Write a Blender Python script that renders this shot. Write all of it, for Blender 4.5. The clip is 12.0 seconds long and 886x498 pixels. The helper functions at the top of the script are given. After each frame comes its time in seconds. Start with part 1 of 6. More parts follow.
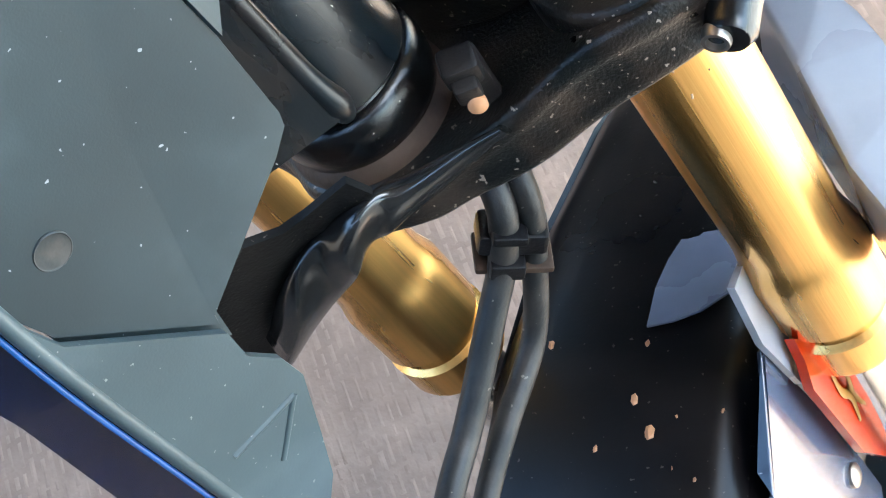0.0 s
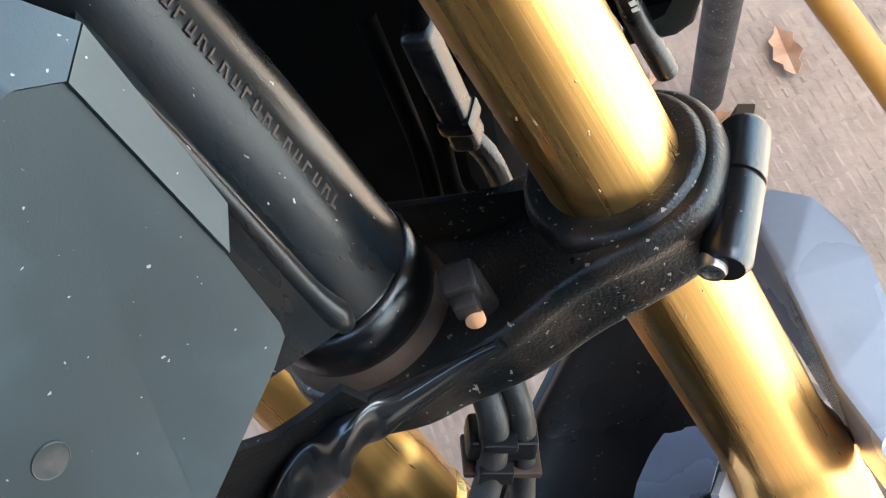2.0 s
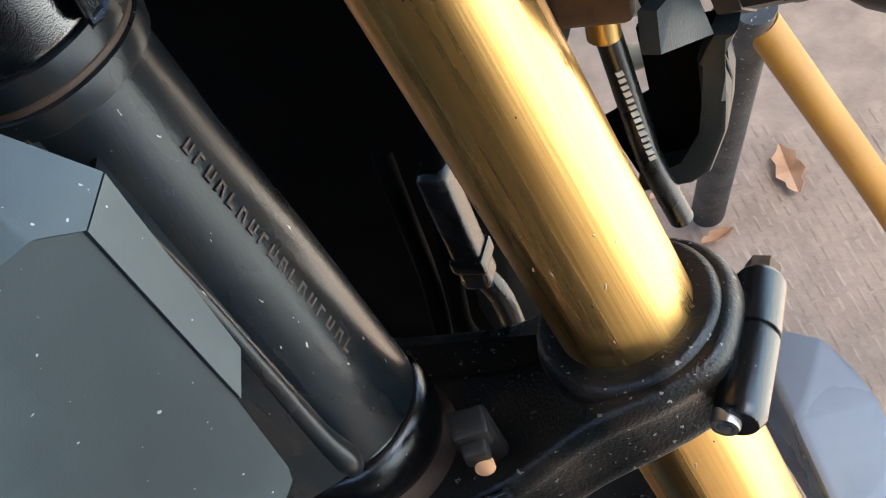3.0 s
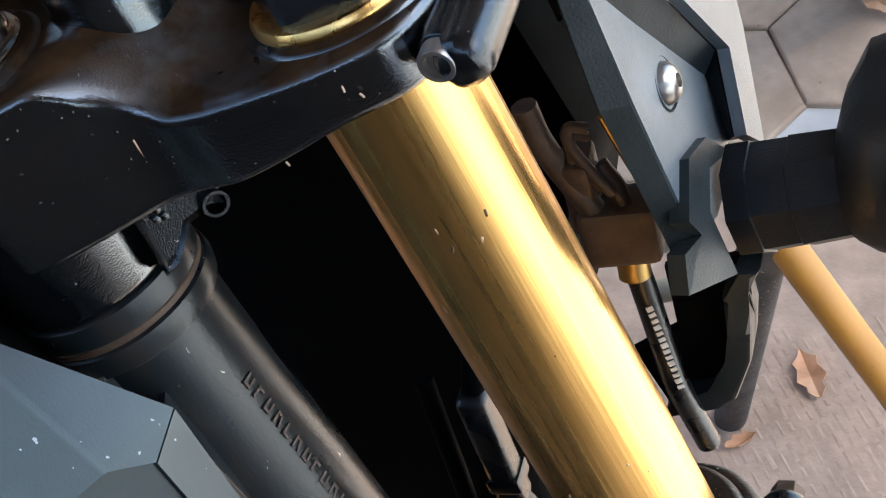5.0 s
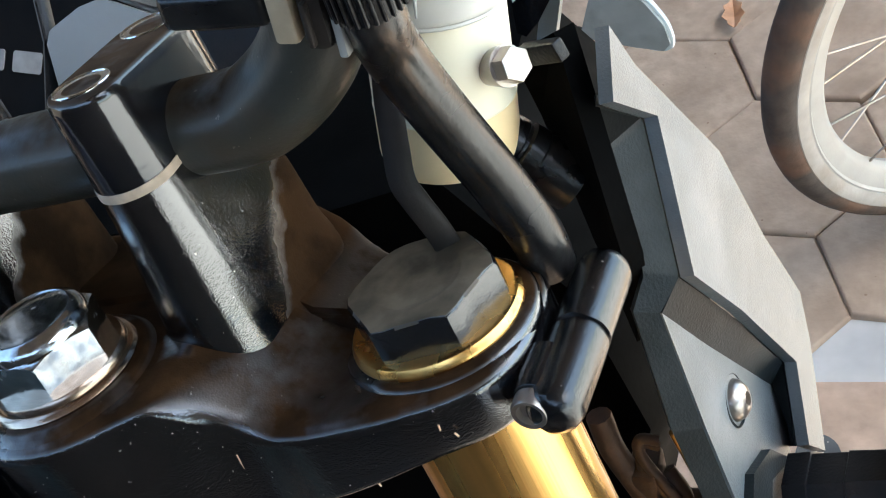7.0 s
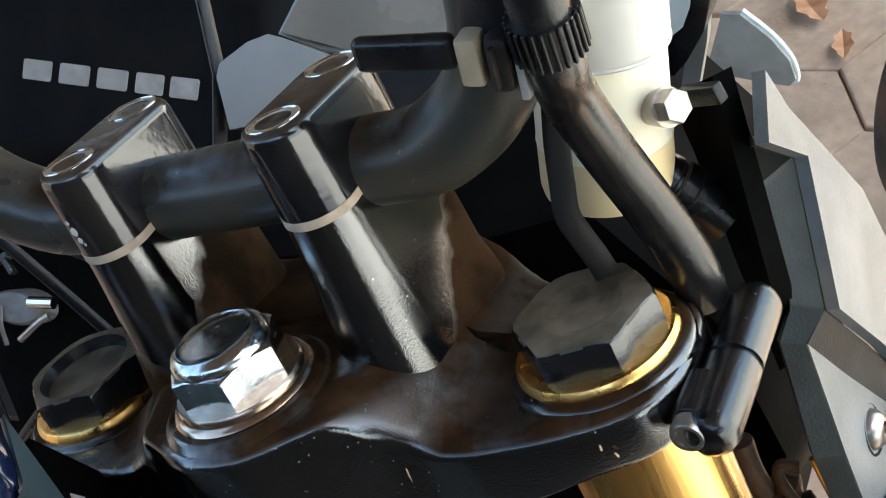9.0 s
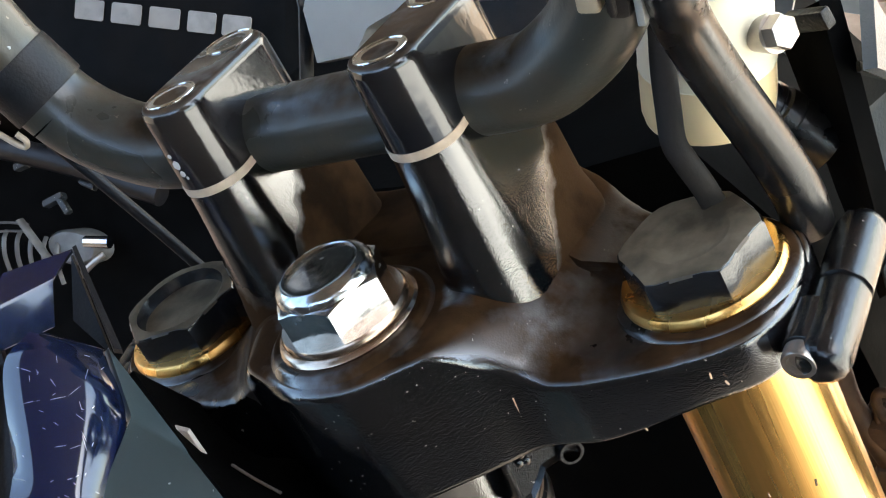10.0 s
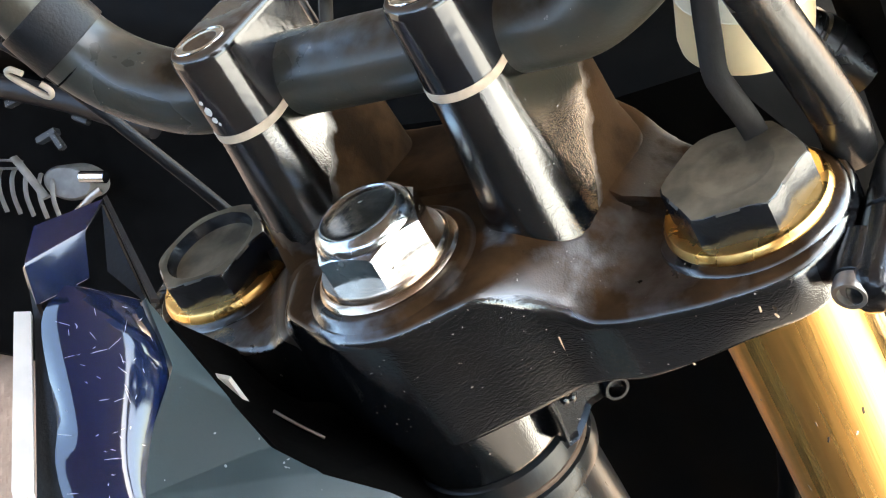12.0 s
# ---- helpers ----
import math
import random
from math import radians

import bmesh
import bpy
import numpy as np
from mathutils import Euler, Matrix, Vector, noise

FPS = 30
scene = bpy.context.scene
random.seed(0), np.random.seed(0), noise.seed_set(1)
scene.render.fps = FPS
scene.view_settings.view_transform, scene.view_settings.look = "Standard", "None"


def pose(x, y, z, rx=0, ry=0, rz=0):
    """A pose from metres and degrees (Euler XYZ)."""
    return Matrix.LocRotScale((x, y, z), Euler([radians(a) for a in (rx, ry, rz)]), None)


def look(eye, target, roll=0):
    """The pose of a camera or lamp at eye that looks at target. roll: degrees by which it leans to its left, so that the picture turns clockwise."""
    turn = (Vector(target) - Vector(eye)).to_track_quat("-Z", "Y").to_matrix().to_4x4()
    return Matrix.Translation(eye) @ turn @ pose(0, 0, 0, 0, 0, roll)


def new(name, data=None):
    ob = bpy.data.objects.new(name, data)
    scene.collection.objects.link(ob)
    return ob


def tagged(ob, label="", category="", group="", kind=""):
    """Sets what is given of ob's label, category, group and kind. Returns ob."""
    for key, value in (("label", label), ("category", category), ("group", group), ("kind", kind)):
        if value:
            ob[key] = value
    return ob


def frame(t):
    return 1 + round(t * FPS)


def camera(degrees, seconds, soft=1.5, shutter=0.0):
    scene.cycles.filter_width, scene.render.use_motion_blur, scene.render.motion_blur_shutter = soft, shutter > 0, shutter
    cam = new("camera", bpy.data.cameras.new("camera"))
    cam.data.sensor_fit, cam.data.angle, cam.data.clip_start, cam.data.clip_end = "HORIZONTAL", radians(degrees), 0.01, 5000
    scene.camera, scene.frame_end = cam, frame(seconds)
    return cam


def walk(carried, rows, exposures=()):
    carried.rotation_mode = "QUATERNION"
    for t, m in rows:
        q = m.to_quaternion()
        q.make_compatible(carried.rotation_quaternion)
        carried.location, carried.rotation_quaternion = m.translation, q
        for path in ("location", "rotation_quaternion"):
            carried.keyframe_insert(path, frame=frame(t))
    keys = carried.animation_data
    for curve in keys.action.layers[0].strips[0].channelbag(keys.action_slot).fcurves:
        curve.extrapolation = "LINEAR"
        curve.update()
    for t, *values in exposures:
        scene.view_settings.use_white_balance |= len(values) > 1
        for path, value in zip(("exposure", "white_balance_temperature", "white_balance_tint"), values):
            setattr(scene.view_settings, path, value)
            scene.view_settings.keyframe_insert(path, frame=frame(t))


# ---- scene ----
cam = camera(30.57, 12.0, soft=1.1)
# steering-head frame: x towards the bike's right fork, y towards the front, z up along the steering axis
HEAD = pose(0, 0, 0.959, 0, -8.15, 0) @ pose(0, 0, 0, -8.31, 0, 0)
PATH = [
    (0, (0.2824, -0.3180, 0.1016), (-0.7313, 0.6442, -1.3290), -42.87),
    (0.5, (0.2817, -0.3154, 0.1061), (-0.7136, 0.7095, -1.2935), -40.90),
    (1, (0.2812, -0.3177, 0.1083), (-0.7101, 0.7302, -1.2771), -39.97),
    (1.5, (0.2759, -0.3188, 0.1096), (-0.6839, 0.7744, -1.2629), -38.21),
    (2, (0.2800, -0.3004, 0.1248), (-0.6842, 0.7957, -1.2423), -37.07),
    (2.5, (0.2802, -0.2905, 0.1295), (-0.6715, 0.8574, -1.2035), -34.98),
    (3, (0.2750, -0.2869, 0.1358), (-0.6716, 0.8968, -1.1691), -33.68),
    (3.2, (0.2738, -0.2839, 0.1381), (-0.6735, 0.9047, -1.1619), -33.42),
    (4.8, (0.2853, -0.2970, 0.1606), (-0.6569, 1.0338, -0.9976), -31.36),
    (5, (0.2845, -0.2984, 0.1652), (-0.6548, 1.0509, -0.9736), -31.03),
    (5.5, (0.2828, -0.2974, 0.1797), (-0.6541, 1.0879, -0.9172), -29.43),
    (6, (0.2819, -0.2952, 0.1930), (-0.6612, 1.1041, -0.8805), -28.40),
    (6.5, (0.2851, -0.2898, 0.2083), (-0.6559, 1.1473, -0.8159), -26.98),
    (7, (0.2897, -0.2879, 0.2184), (-0.6609, 1.1642, -0.7755), -26.64),
    (7.2, (0.2885, -0.2885, 0.2227), (-0.6686, 1.1656, -0.7617), -26.48),
    (8.8, (0.2879, -0.3077, 0.2391), (-0.7355, 1.1413, -0.6844), -26.82),
    (9, (0.2858, -0.3113, 0.2398), (-0.7574, 1.1202, -0.6889), -26.91),
    (9.5, (0.2771, -0.3144, 0.2420), (-0.7850, 1.0871, -0.7108), -27.58),
    (10, (0.2701, -0.3189, 0.2454), (-0.8206, 1.0489, -0.7239), -28.59),
    (10.5, (0.2644, -0.3199, 0.2455), (-0.8344, 1.0211, -0.7518), -29.17),
    (11, (0.2619, -0.3181, 0.2492), (-0.8289, 1.0026, -0.7833), -30.29),
    (11.5, (0.2581, -0.3227, 0.2518), (-0.8345, 0.9838, -0.7965), -30.57),
    (12, (0.2557, -0.3171, 0.2539), (-0.8311, 0.9914, -0.7982), -31.02),
]
walk(cam, [(t, HEAD @ look(e, g, r)) for t, e, g, r in PATH], exposures=[(0, 3.15, 5750, -2), (1.5, 3.1, 5850, 0), (3, 2.6, 5880, 1), (5.5, 2.47, 5830, 4), (7, 2.55, 6180, 1), (9, 2.55, 6450, 1), (10.5, 3.3, 6780, 3), (12, 3.62, 6900, 3)])

from mathutils.bvhtree import BVHTree

# ---------------------------------------------------------------- light
world = bpy.data.worlds.new("world")
scene.world = world
world.use_nodes = True
wn = world.node_tree.nodes
sky = wn.new("ShaderNodeTexSky")
sky.sky_type, sky.sun_disc = "NISHITA", False
sky.sun_elevation, sky.sun_rotation = radians(65), radians(90)
sky.air_density, sky.dust_density, sky.ozone_density = 1.1, 2.5, 1.0
wn["Background"].inputs[1].default_value = 0.15
world.node_tree.links.new(sky.outputs[0], wn["Background"].inputs[0])
sun = new("sun", bpy.data.lights.new("sun", "SUN"))
sun.data.energy, sun.data.angle, sun.data.color = 5.0, radians(3), (1, 0.96, 0.9)
sun.matrix_world = look((4.226, 0.0, 9.063), (0, 0, 0))


# ---------------------------------------------------------------- materials
def mat(name, color, rough=0.5, metal=0.0, var=0.25, scale=60.0, bump=0.1, bump_scale=400.0, stain=None, stain_amount=0.3,
        stain_scale=18.0, coat=0.0, stretch=(1, 1, 1), rough_var=0.15, specks=0.0, speck_color=(0.55, 0.5, 0.42), speck_scale=420.0,
        transmission=0.0, island=0.0, spec=0.5, dust=None, cover=0.3, grit=False, film_from=None):
    """Paint, metal, plastic or stone with grain, stains, specks of dirt and fine relief, in metres of the object's own space."""
    m = bpy.data.materials.new(name)
    m.use_nodes = True
    nt = m.node_tree
    n, ln = nt.nodes, nt.links
    b = n["Principled BSDF"]
    tc = n.new("ShaderNodeTexCoord")
    mp = n.new("ShaderNodeMapping")
    mp.inputs["Scale"].default_value = stretch
    ln.new(tc.outputs["Object"], mp.inputs[0])

    def noise_tex(sc, detail=4.0):
        t = n.new("ShaderNodeTexNoise")
        t.inputs["Scale"].default_value, t.inputs["Detail"].default_value = sc, detail
        ln.new(mp.outputs[0], t.inputs[0])
        return t

    def mix(fac, a, c):
        x = n.new("ShaderNodeMix")
        x.data_type = "RGBA"
        for sock, v in ((x.inputs[0], fac), (x.inputs[6], a), (x.inputs[7], c)):
            if isinstance(v, bpy.types.NodeSocket):
                ln.new(v, sock)
            elif isinstance(v, (int, float)):
                sock.default_value = v
            else:
                sock.default_value = (*v, 1)
        return x.outputs[2]

    def ramp(src, lo, hi, top=1.0):
        r = n.new("ShaderNodeMapRange")
        r.inputs[1].default_value, r.inputs[2].default_value, r.inputs[4].default_value = lo, hi, top
        ln.new(src, r.inputs[0])
        return r.outputs[0]

    dusty = clear = None
    grain = noise_tex(scale)
    dark = tuple(c * (1 - var) for c in color)
    light = tuple(min(1, c * (1 + var)) for c in color)
    col = mix(ramp(grain.outputs[0], 0.3, 0.7), dark, light)
    if island:
        info = n.new("ShaderNodeObjectInfo")
        col = mix(ramp(info.outputs["Random"], 0, 1, island), col, tuple(c * 0.55 for c in color))
    if stain:
        big = noise_tex(stain_scale, 6)
        col = mix(ramp(big.outputs[0], 0.48, 0.66, stain_amount), col, stain)
    if specks > 0:
        sp = noise_tex(speck_scale, 2)
        col = mix(ramp(sp.outputs[0], 0.74 - specks * 0.1, 0.76 - specks * 0.1, 0.7), col, speck_color)
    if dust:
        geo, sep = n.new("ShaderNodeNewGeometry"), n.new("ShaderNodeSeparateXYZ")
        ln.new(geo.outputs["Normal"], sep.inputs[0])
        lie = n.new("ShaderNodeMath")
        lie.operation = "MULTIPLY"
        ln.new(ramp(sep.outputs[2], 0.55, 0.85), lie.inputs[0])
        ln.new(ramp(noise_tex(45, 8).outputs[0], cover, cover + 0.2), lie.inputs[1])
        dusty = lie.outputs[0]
        if film_from:
            # road dirt that has settled towards the rear and the foot, with a ragged edge
            axes, ragged, more = n.new("ShaderNodeSeparateXYZ"), n.new("ShaderNodeMath"), n.new("ShaderNodeMath")
            ln.new(tc.outputs["Object"], axes.inputs[0])
            ragged.operation, more.operation = "MULTIPLY_ADD", "MAXIMUM"
            lean = n.new("ShaderNodeVectorMath")
            lean.operation = "DOT_PRODUCT"
            ln.new(tc.outputs["Object"], lean.inputs[0])
            lean.inputs[1].default_value = (-0.35, 1.0, -1.0)
            ln.new(noise_tex(130, 6).outputs[0], ragged.inputs[0])
            ragged.inputs[1].default_value = 0.016
            ln.new(lean.outputs["Value"], ragged.inputs[2])
            above = n.new("ShaderNodeMath")
            above.operation = "MULTIPLY"
            ln.new(ramp(ragged.outputs[0], film_from, film_from + 0.006), above.inputs[0])
            ln.new(ramp(axes.outputs[2], 0.030, 0.040), above.inputs[1])
            ln.new(above.outputs[0], more.inputs[0])
            ln.new(dusty, more.inputs[1])
            dusty = more.outputs[0]
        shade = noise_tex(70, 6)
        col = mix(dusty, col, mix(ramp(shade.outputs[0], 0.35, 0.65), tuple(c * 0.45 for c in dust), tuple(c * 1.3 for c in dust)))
    ln.new(col, b.inputs["Base Color"])
    rr = n.new("ShaderNodeMapRange")
    rr.inputs[1].default_value, rr.inputs[2].default_value = 0.3, 0.7
    rr.inputs[3].default_value, rr.inputs[4].default_value = max(0.02, rough - rough_var * rough), min(1, rough + rough_var * rough * 2)
    wear = noise_tex(scale * 0.4, 5)
    ln.new(wear.outputs[0], rr.inputs[0])
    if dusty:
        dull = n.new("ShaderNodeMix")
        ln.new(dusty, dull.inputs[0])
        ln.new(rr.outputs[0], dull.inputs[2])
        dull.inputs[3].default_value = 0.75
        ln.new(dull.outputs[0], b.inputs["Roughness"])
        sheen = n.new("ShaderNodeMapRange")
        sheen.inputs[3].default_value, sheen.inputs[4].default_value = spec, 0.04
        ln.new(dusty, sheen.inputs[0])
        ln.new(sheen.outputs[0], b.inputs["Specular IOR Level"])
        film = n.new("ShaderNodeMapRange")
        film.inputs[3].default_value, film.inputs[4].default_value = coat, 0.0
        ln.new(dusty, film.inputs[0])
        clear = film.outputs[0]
    else:
        ln.new(rr.outputs[0], b.inputs["Roughness"])
    b.inputs["Metallic"].default_value = metal
    b.inputs["Specular IOR Level"].default_value = spec
    b.inputs["Coat Weight"].default_value = coat
    if clear:
        ln.new(clear, b.inputs["Coat Weight"])
    b.inputs["Coat Roughness"].default_value = 0.06
    b.inputs["Transmission Weight"].default_value = transmission
    if bump:
        fine = noise_tex(bump_scale, 2)
        bp = n.new("ShaderNodeBump")
        bp.inputs["Strength"].default_value, bp.inputs["Distance"].default_value = bump, 0.001
        ln.new(fine.outputs[0], bp.inputs["Height"])
        if grit:
            coarse, bg = noise_tex(bump_scale * 0.45, 2), n.new("ShaderNodeBump")
            bg.inputs["Strength"].default_value, bg.inputs["Distance"].default_value = bump * 0.35, 0.0016
            ln.new(coarse.outputs[0], bg.inputs["Height"])
            ln.new(bg.outputs[0], bp.inputs["Normal"])
        ln.new(bp.outputs[0], b.inputs["Normal"])
        if grit:
            ln.new(bp.outputs[0], b.inputs["Coat Normal"])
    return m


DUST = (0.16, 0.12, 0.085)
gold = mat("gold_anodised", (0.88, 0.51, 0.155), 0.24, 1.0, 0.13, 220, 0.10, 900, stretch=(1, 1, 0.02), rough_var=0.35, coat=0.15)
gold_dark = mat("gold_bronze", (0.36, 0.23, 0.08), 0.35, 1.0, 0.1, 60, 0.02)
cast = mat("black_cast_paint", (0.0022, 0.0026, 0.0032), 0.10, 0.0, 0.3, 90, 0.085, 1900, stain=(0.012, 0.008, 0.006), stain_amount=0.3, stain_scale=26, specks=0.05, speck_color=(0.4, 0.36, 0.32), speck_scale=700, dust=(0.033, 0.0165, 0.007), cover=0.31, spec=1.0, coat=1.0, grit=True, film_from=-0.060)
cast_plain = mat("black_cast_collar", (0.0022, 0.0026, 0.0032), 0.20, 0.0, 0.3, 90, 0.13, 1900, stain=(0.02, 0.012, 0.008), stain_amount=0.4, stain_scale=60, specks=0.05, speck_color=(0.4, 0.36, 0.32), speck_scale=700, spec=0.6, coat=0.2, grit=True)
cast_muddy = mat("muddy_cast_paint", (0.005, 0.006, 0.006), 0.3, 0.0, 0.3, 90, 0.3, 900, stain=(0.09, 0.055, 0.035), stain_amount=0.3, stain_scale=40, specks=0.6, speck_color=(0.34, 0.28, 0.23), speck_scale=430, spec=0.4)
gloss = mat("black_gloss_paint", (0.003, 0.0035, 0.005), 0.14, 0.0, 0.3, 90, 0.08, 300, coat=0.3, spec=0.75, stain=DUST, stain_amount=0.1, specks=0.0, dust=(0.07, 0.045, 0.028), cover=0.34)
frame_paint = mat("black_satin_paint", (0.006, 0.009, 0.011), 0.26, 0.0, 0.2, 120, 0.06, 900, stretch=(1, 1, 0.35), stain=(0.05, 0.032, 0.022), stain_amount=0.3, stain_scale=70, specks=0.02, speck_scale=600, spec=0.4)
grey_plastic = mat("dark_grey_plastic", (0.020, 0.033, 0.037), 0.34, 0.0, 0.3, 10, 0.04, 1500, stain=(0.075, 0.098, 0.103), stain_amount=0.5, stain_scale=10, specks=0.04,
                   speck_color=(0.4, 0.42, 0.42), speck_scale=300)
light_plastic = mat("mid_grey_plastic", (0.095, 0.108, 0.115), 0.38, 0.0, 0.08, 40, 0.25, 1600, stain=(0.28, 0.29, 0.3), stain_amount=0.4, specks=0.0)
flap_plastic = mat("dull_black_plastic", (0.006, 0.0055, 0.005), 0.5, 0.0, 0.3, 60, 0.2, 700, specks=0.25, speck_color=(0.2, 0.16, 0.13), speck_scale=500, spec=0.2)
black_plastic = mat("black_plastic", (0.005, 0.005, 0.006), 0.4, 0.0, 0.2, 60, 0.2, 900, stain=DUST, stain_amount=0.12, specks=0.0, spec=0.28)
rubber = mat("black_rubber", (0.006, 0.006, 0.0065), 0.26, 0.0, 0.25, 60, 0.10, 700, stain=(0.035, 0.033, 0.031), stain_amount=0.35, stain_scale=60, specks=0.0, spec=0.45)
sleeve_rubber = mat("shiny_black_rubber", (0.012, 0.012, 0.012), 0.2, 0.0, 0.25, 60, 0.05, 300, stain=(0.03, 0.026, 0.022), stain_amount=0.3, stain_scale=60, spec=0.9)
bar_paint = mat("matt_black_tube", (0.035, 0.035, 0.029), 0.27, 0.0, 0.2, 50, 0.1, 700, stain=(0.06, 0.042, 0.024), stain_amount=0.5, stain_scale=45, specks=0.12, speck_color=(0.2, 0.17, 0.13), spec=0.6, dust=(0.055, 0.036, 0.02), cover=0.40)
zinc = mat("zinc_plated_steel", (0.50, 0.53, 0.54), 0.14, 1.0, 0.16, 700, 0.06, 500, stain=(0.30, 0.29, 0.27), stain_amount=0.5, stain_scale=150, rough_var=0.5)
chrome = mat("chrome", (0.75, 0.75, 0.74), 0.12, 1.0, 0.08, 60, 0.02, 200, stain=(0.4, 0.37, 0.32), stain_amount=0.3)
steel = mat("dull_steel", (0.4, 0.36, 0.32), 0.3, 0.9, 0.2, 120, 0.05, stain=(0.2, 0.12, 0.07), stain_amount=0.4, stain_scale=60)
cap_paint = mat("cap_black_oxide", (0.006, 0.007, 0.009), 0.2, 0.0, 0.2, 70, 0.08, 900, stain=(0.03, 0.028, 0.025), stain_amount=0.4, stain_scale=45, spec=0.9, dust=(0.12, 0.096, 0.066), cover=0.08)
blue = mat("dark_blue_gloss_paint", (0.0028, 0.0075, 0.032), 0.1, 0.0, 0.2, 30, 0.02, 300, coat=0.8, stain=(0.012, 0.014, 0.028), stain_amount=0.4, stain_scale=40)
# Pale colour of the sky reflection laid on the black fender.
reflection_paint = mat("blue_grey_reflection", (0.13, 0.14, 0.18), 0.25, 0.0, 0.15, 30, 0.03, 300, coat=0.3)
wing_paint = mat("pale_blue_grey_gloss", (0.30, 0.31, 0.34), 0.25, 0.0, 0.15, 30, 0.03, 300, coat=0.4, stain=(0.16, 0.165, 0.19), stain_amount=0.4, stain_scale=30)
fender_blue = mat("black_fender_paint", (0.0035, 0.0033, 0.0036), 0.3, 0.0, 0.3, 30, 0.05, 500, stain=(0.014, 0.011, 0.010), stain_amount=0.5, stain_scale=16, specks=0.3, speck_color=(0.1, 0.085, 0.07), speck_scale=330, spec=0.22)
# Fender side paled: bright sky and ground reflection put into the colour.
side_sheen_paint = mat("blue_grey_side_sheen", (0.07, 0.085, 0.13), 0.16, 0.0, 0.12, 30, 0.02, 300, coat=0.5, stain=(0.05, 0.055, 0.08), stain_amount=0.4, stain_scale=20)
washer_steel = mat("dirty_washer_steel", (0.5, 0.4, 0.31), 0.2, 1.0, 0.2, 120, 0.04, stain=(0.2, 0.11, 0.06), stain_amount=0.6, stain_scale=50)
cream = mat("cream_translucent_plastic", (0.86, 0.78, 0.58), 0.3, 0.0, 0.06, 30, 0.03)
tan = mat("tan_gasket", (0.42, 0.33, 0.24), 0.5, 0.0, 0.2, 200, 0.1)
rust = mat("rusty_steel", (0.05, 0.028, 0.017), 0.6, 0.3, 0.4, 90, 0.3, 400, stain=(0.12, 0.075, 0.045), stain_amount=0.6)
yellow = mat("yellow_painted_steel", (0.31, 0.14, 0.014), 0.4, 0.0, 0.1, 30, 0.1, 300, stain=(0.3, 0.12, 0.02), stain_amount=0.4, stain_scale=25, specks=0.25, speck_color=(0.1, 0.06, 0.03))
post_paint = mat("worn_grey_tube", (0.022, 0.025, 0.028), 0.5, 0.0, 0.3, 60, 0.2, 300, stain=(0.07, 0.07, 0.066), stain_amount=0.5, stain_scale=30, specks=0.6)
orange = mat("orange_reflector", (0.40, 0.022, 0.001), 0.2, 0.0, 0.1, 60, 0.05, 300, coat=0.1, spec=0.3)
nick_pale = mat("bare_scratch", (0.62, 0.42, 0.26), 0.45, 0.3, 0.3, 300, 0.0)
mark = mat("pale_stamping", (0.07, 0.05, 0.04), 0.5, 0.3, 0.3, 300, 0.0)
badge_mark = mat("dusty_white_badge", (0.24, 0.215, 0.185), 0.5, 0.0, 0.2, 60, 0.0, stain=(0.12, 0.10, 0.08), stain_amount=0.4, stain_scale=30)
amber_cream = mat("yellow_fluid_plastic", (0.86, 0.66, 0.36), 0.3, 0.0, 0.1, 30, 0.03)
# Paler copy of the panel grey: sky sheen put into the colour.
low_sheen_plastic = mat("sheen_grey_plastic", (0.055, 0.075, 0.080), 0.36, 0.0, 0.2, 14, 0.06, 1200, stain=(0.13, 0.15, 0.155), stain_amount=0.5, stain_scale=16, specks=0.2, speck_color=(0.3, 0.3, 0.28), speck_scale=420)
# Brighter copy of the cowl blue: the glint of the edge as colour.
edge_glint_blue = mat("blue_edge_glint", (0.02, 0.09, 0.30), 0.15, 0.0, 0.15, 60, 0.02, 300, coat=0.6)
# Dark tone stands for the shade of the recess; the brown is grime.
mould_shade_grime = mat("shaded_grimy_mould_mark", (0.022, 0.026, 0.026), 0.4, 0.0, 0.3, 60, 0.1, 600, stain=(0.07, 0.06, 0.05), stain_amount=0.7, stain_scale=110)
dusty_rubber = mat("dusty_black_rubber", (0.014, 0.0145, 0.0145), 0.42, 0.0, 0.3, 80, 0.15, 700, stain=(0.055, 0.045, 0.038), stain_amount=0.5, stain_scale=70, specks=0.25, speck_color=(0.2, 0.18, 0.15), speck_scale=380, spec=0.35)
lid_plastic = mat("pale_lid_plastic", (0.52, 0.49, 0.43), 0.3, 0.0, 0.1, 40, 0.05, 300)
tan_plastic = mat("beige_buckle", (0.34, 0.27, 0.18), 0.4, 0.0, 0.15, 200, 0.05)
cable_rubber = mat("brown_grey_rubber", (0.014, 0.011, 0.009), 0.5, 0.0, 0.3, 90, 0.1, 600, stain=(0.03, 0.025, 0.02), stain_amount=0.4, spec=0.25)
pale_gloss = mat("pale_blue_gloss", (0.42, 0.48, 0.50), 0.15, 0.0, 0.15, 40, 0.02, 300, coat=0.6)
screen_tint = mat("grey_screen", (0.22, 0.235, 0.23), 0.2, 0.0, 0.15, 40, 0.02, 300, coat=0.5, stain=(0.10, 0.10, 0.10), stain_amount=0.5, stain_scale=50)
white_mark = mat("white_print", (0.48, 0.45, 0.42), 0.4, 0.0, 0.1, 90, 0.0)
concrete = mat("dusty_concrete", (0.37, 0.255, 0.18), 0.85, 0.0, 0.2, 35, 0.6, 160, stain=(0.22, 0.145, 0.10), stain_amount=0.5, stain_scale=5, specks=0.0, speck_color=(0.2, 0.12, 0.08), speck_scale=60)
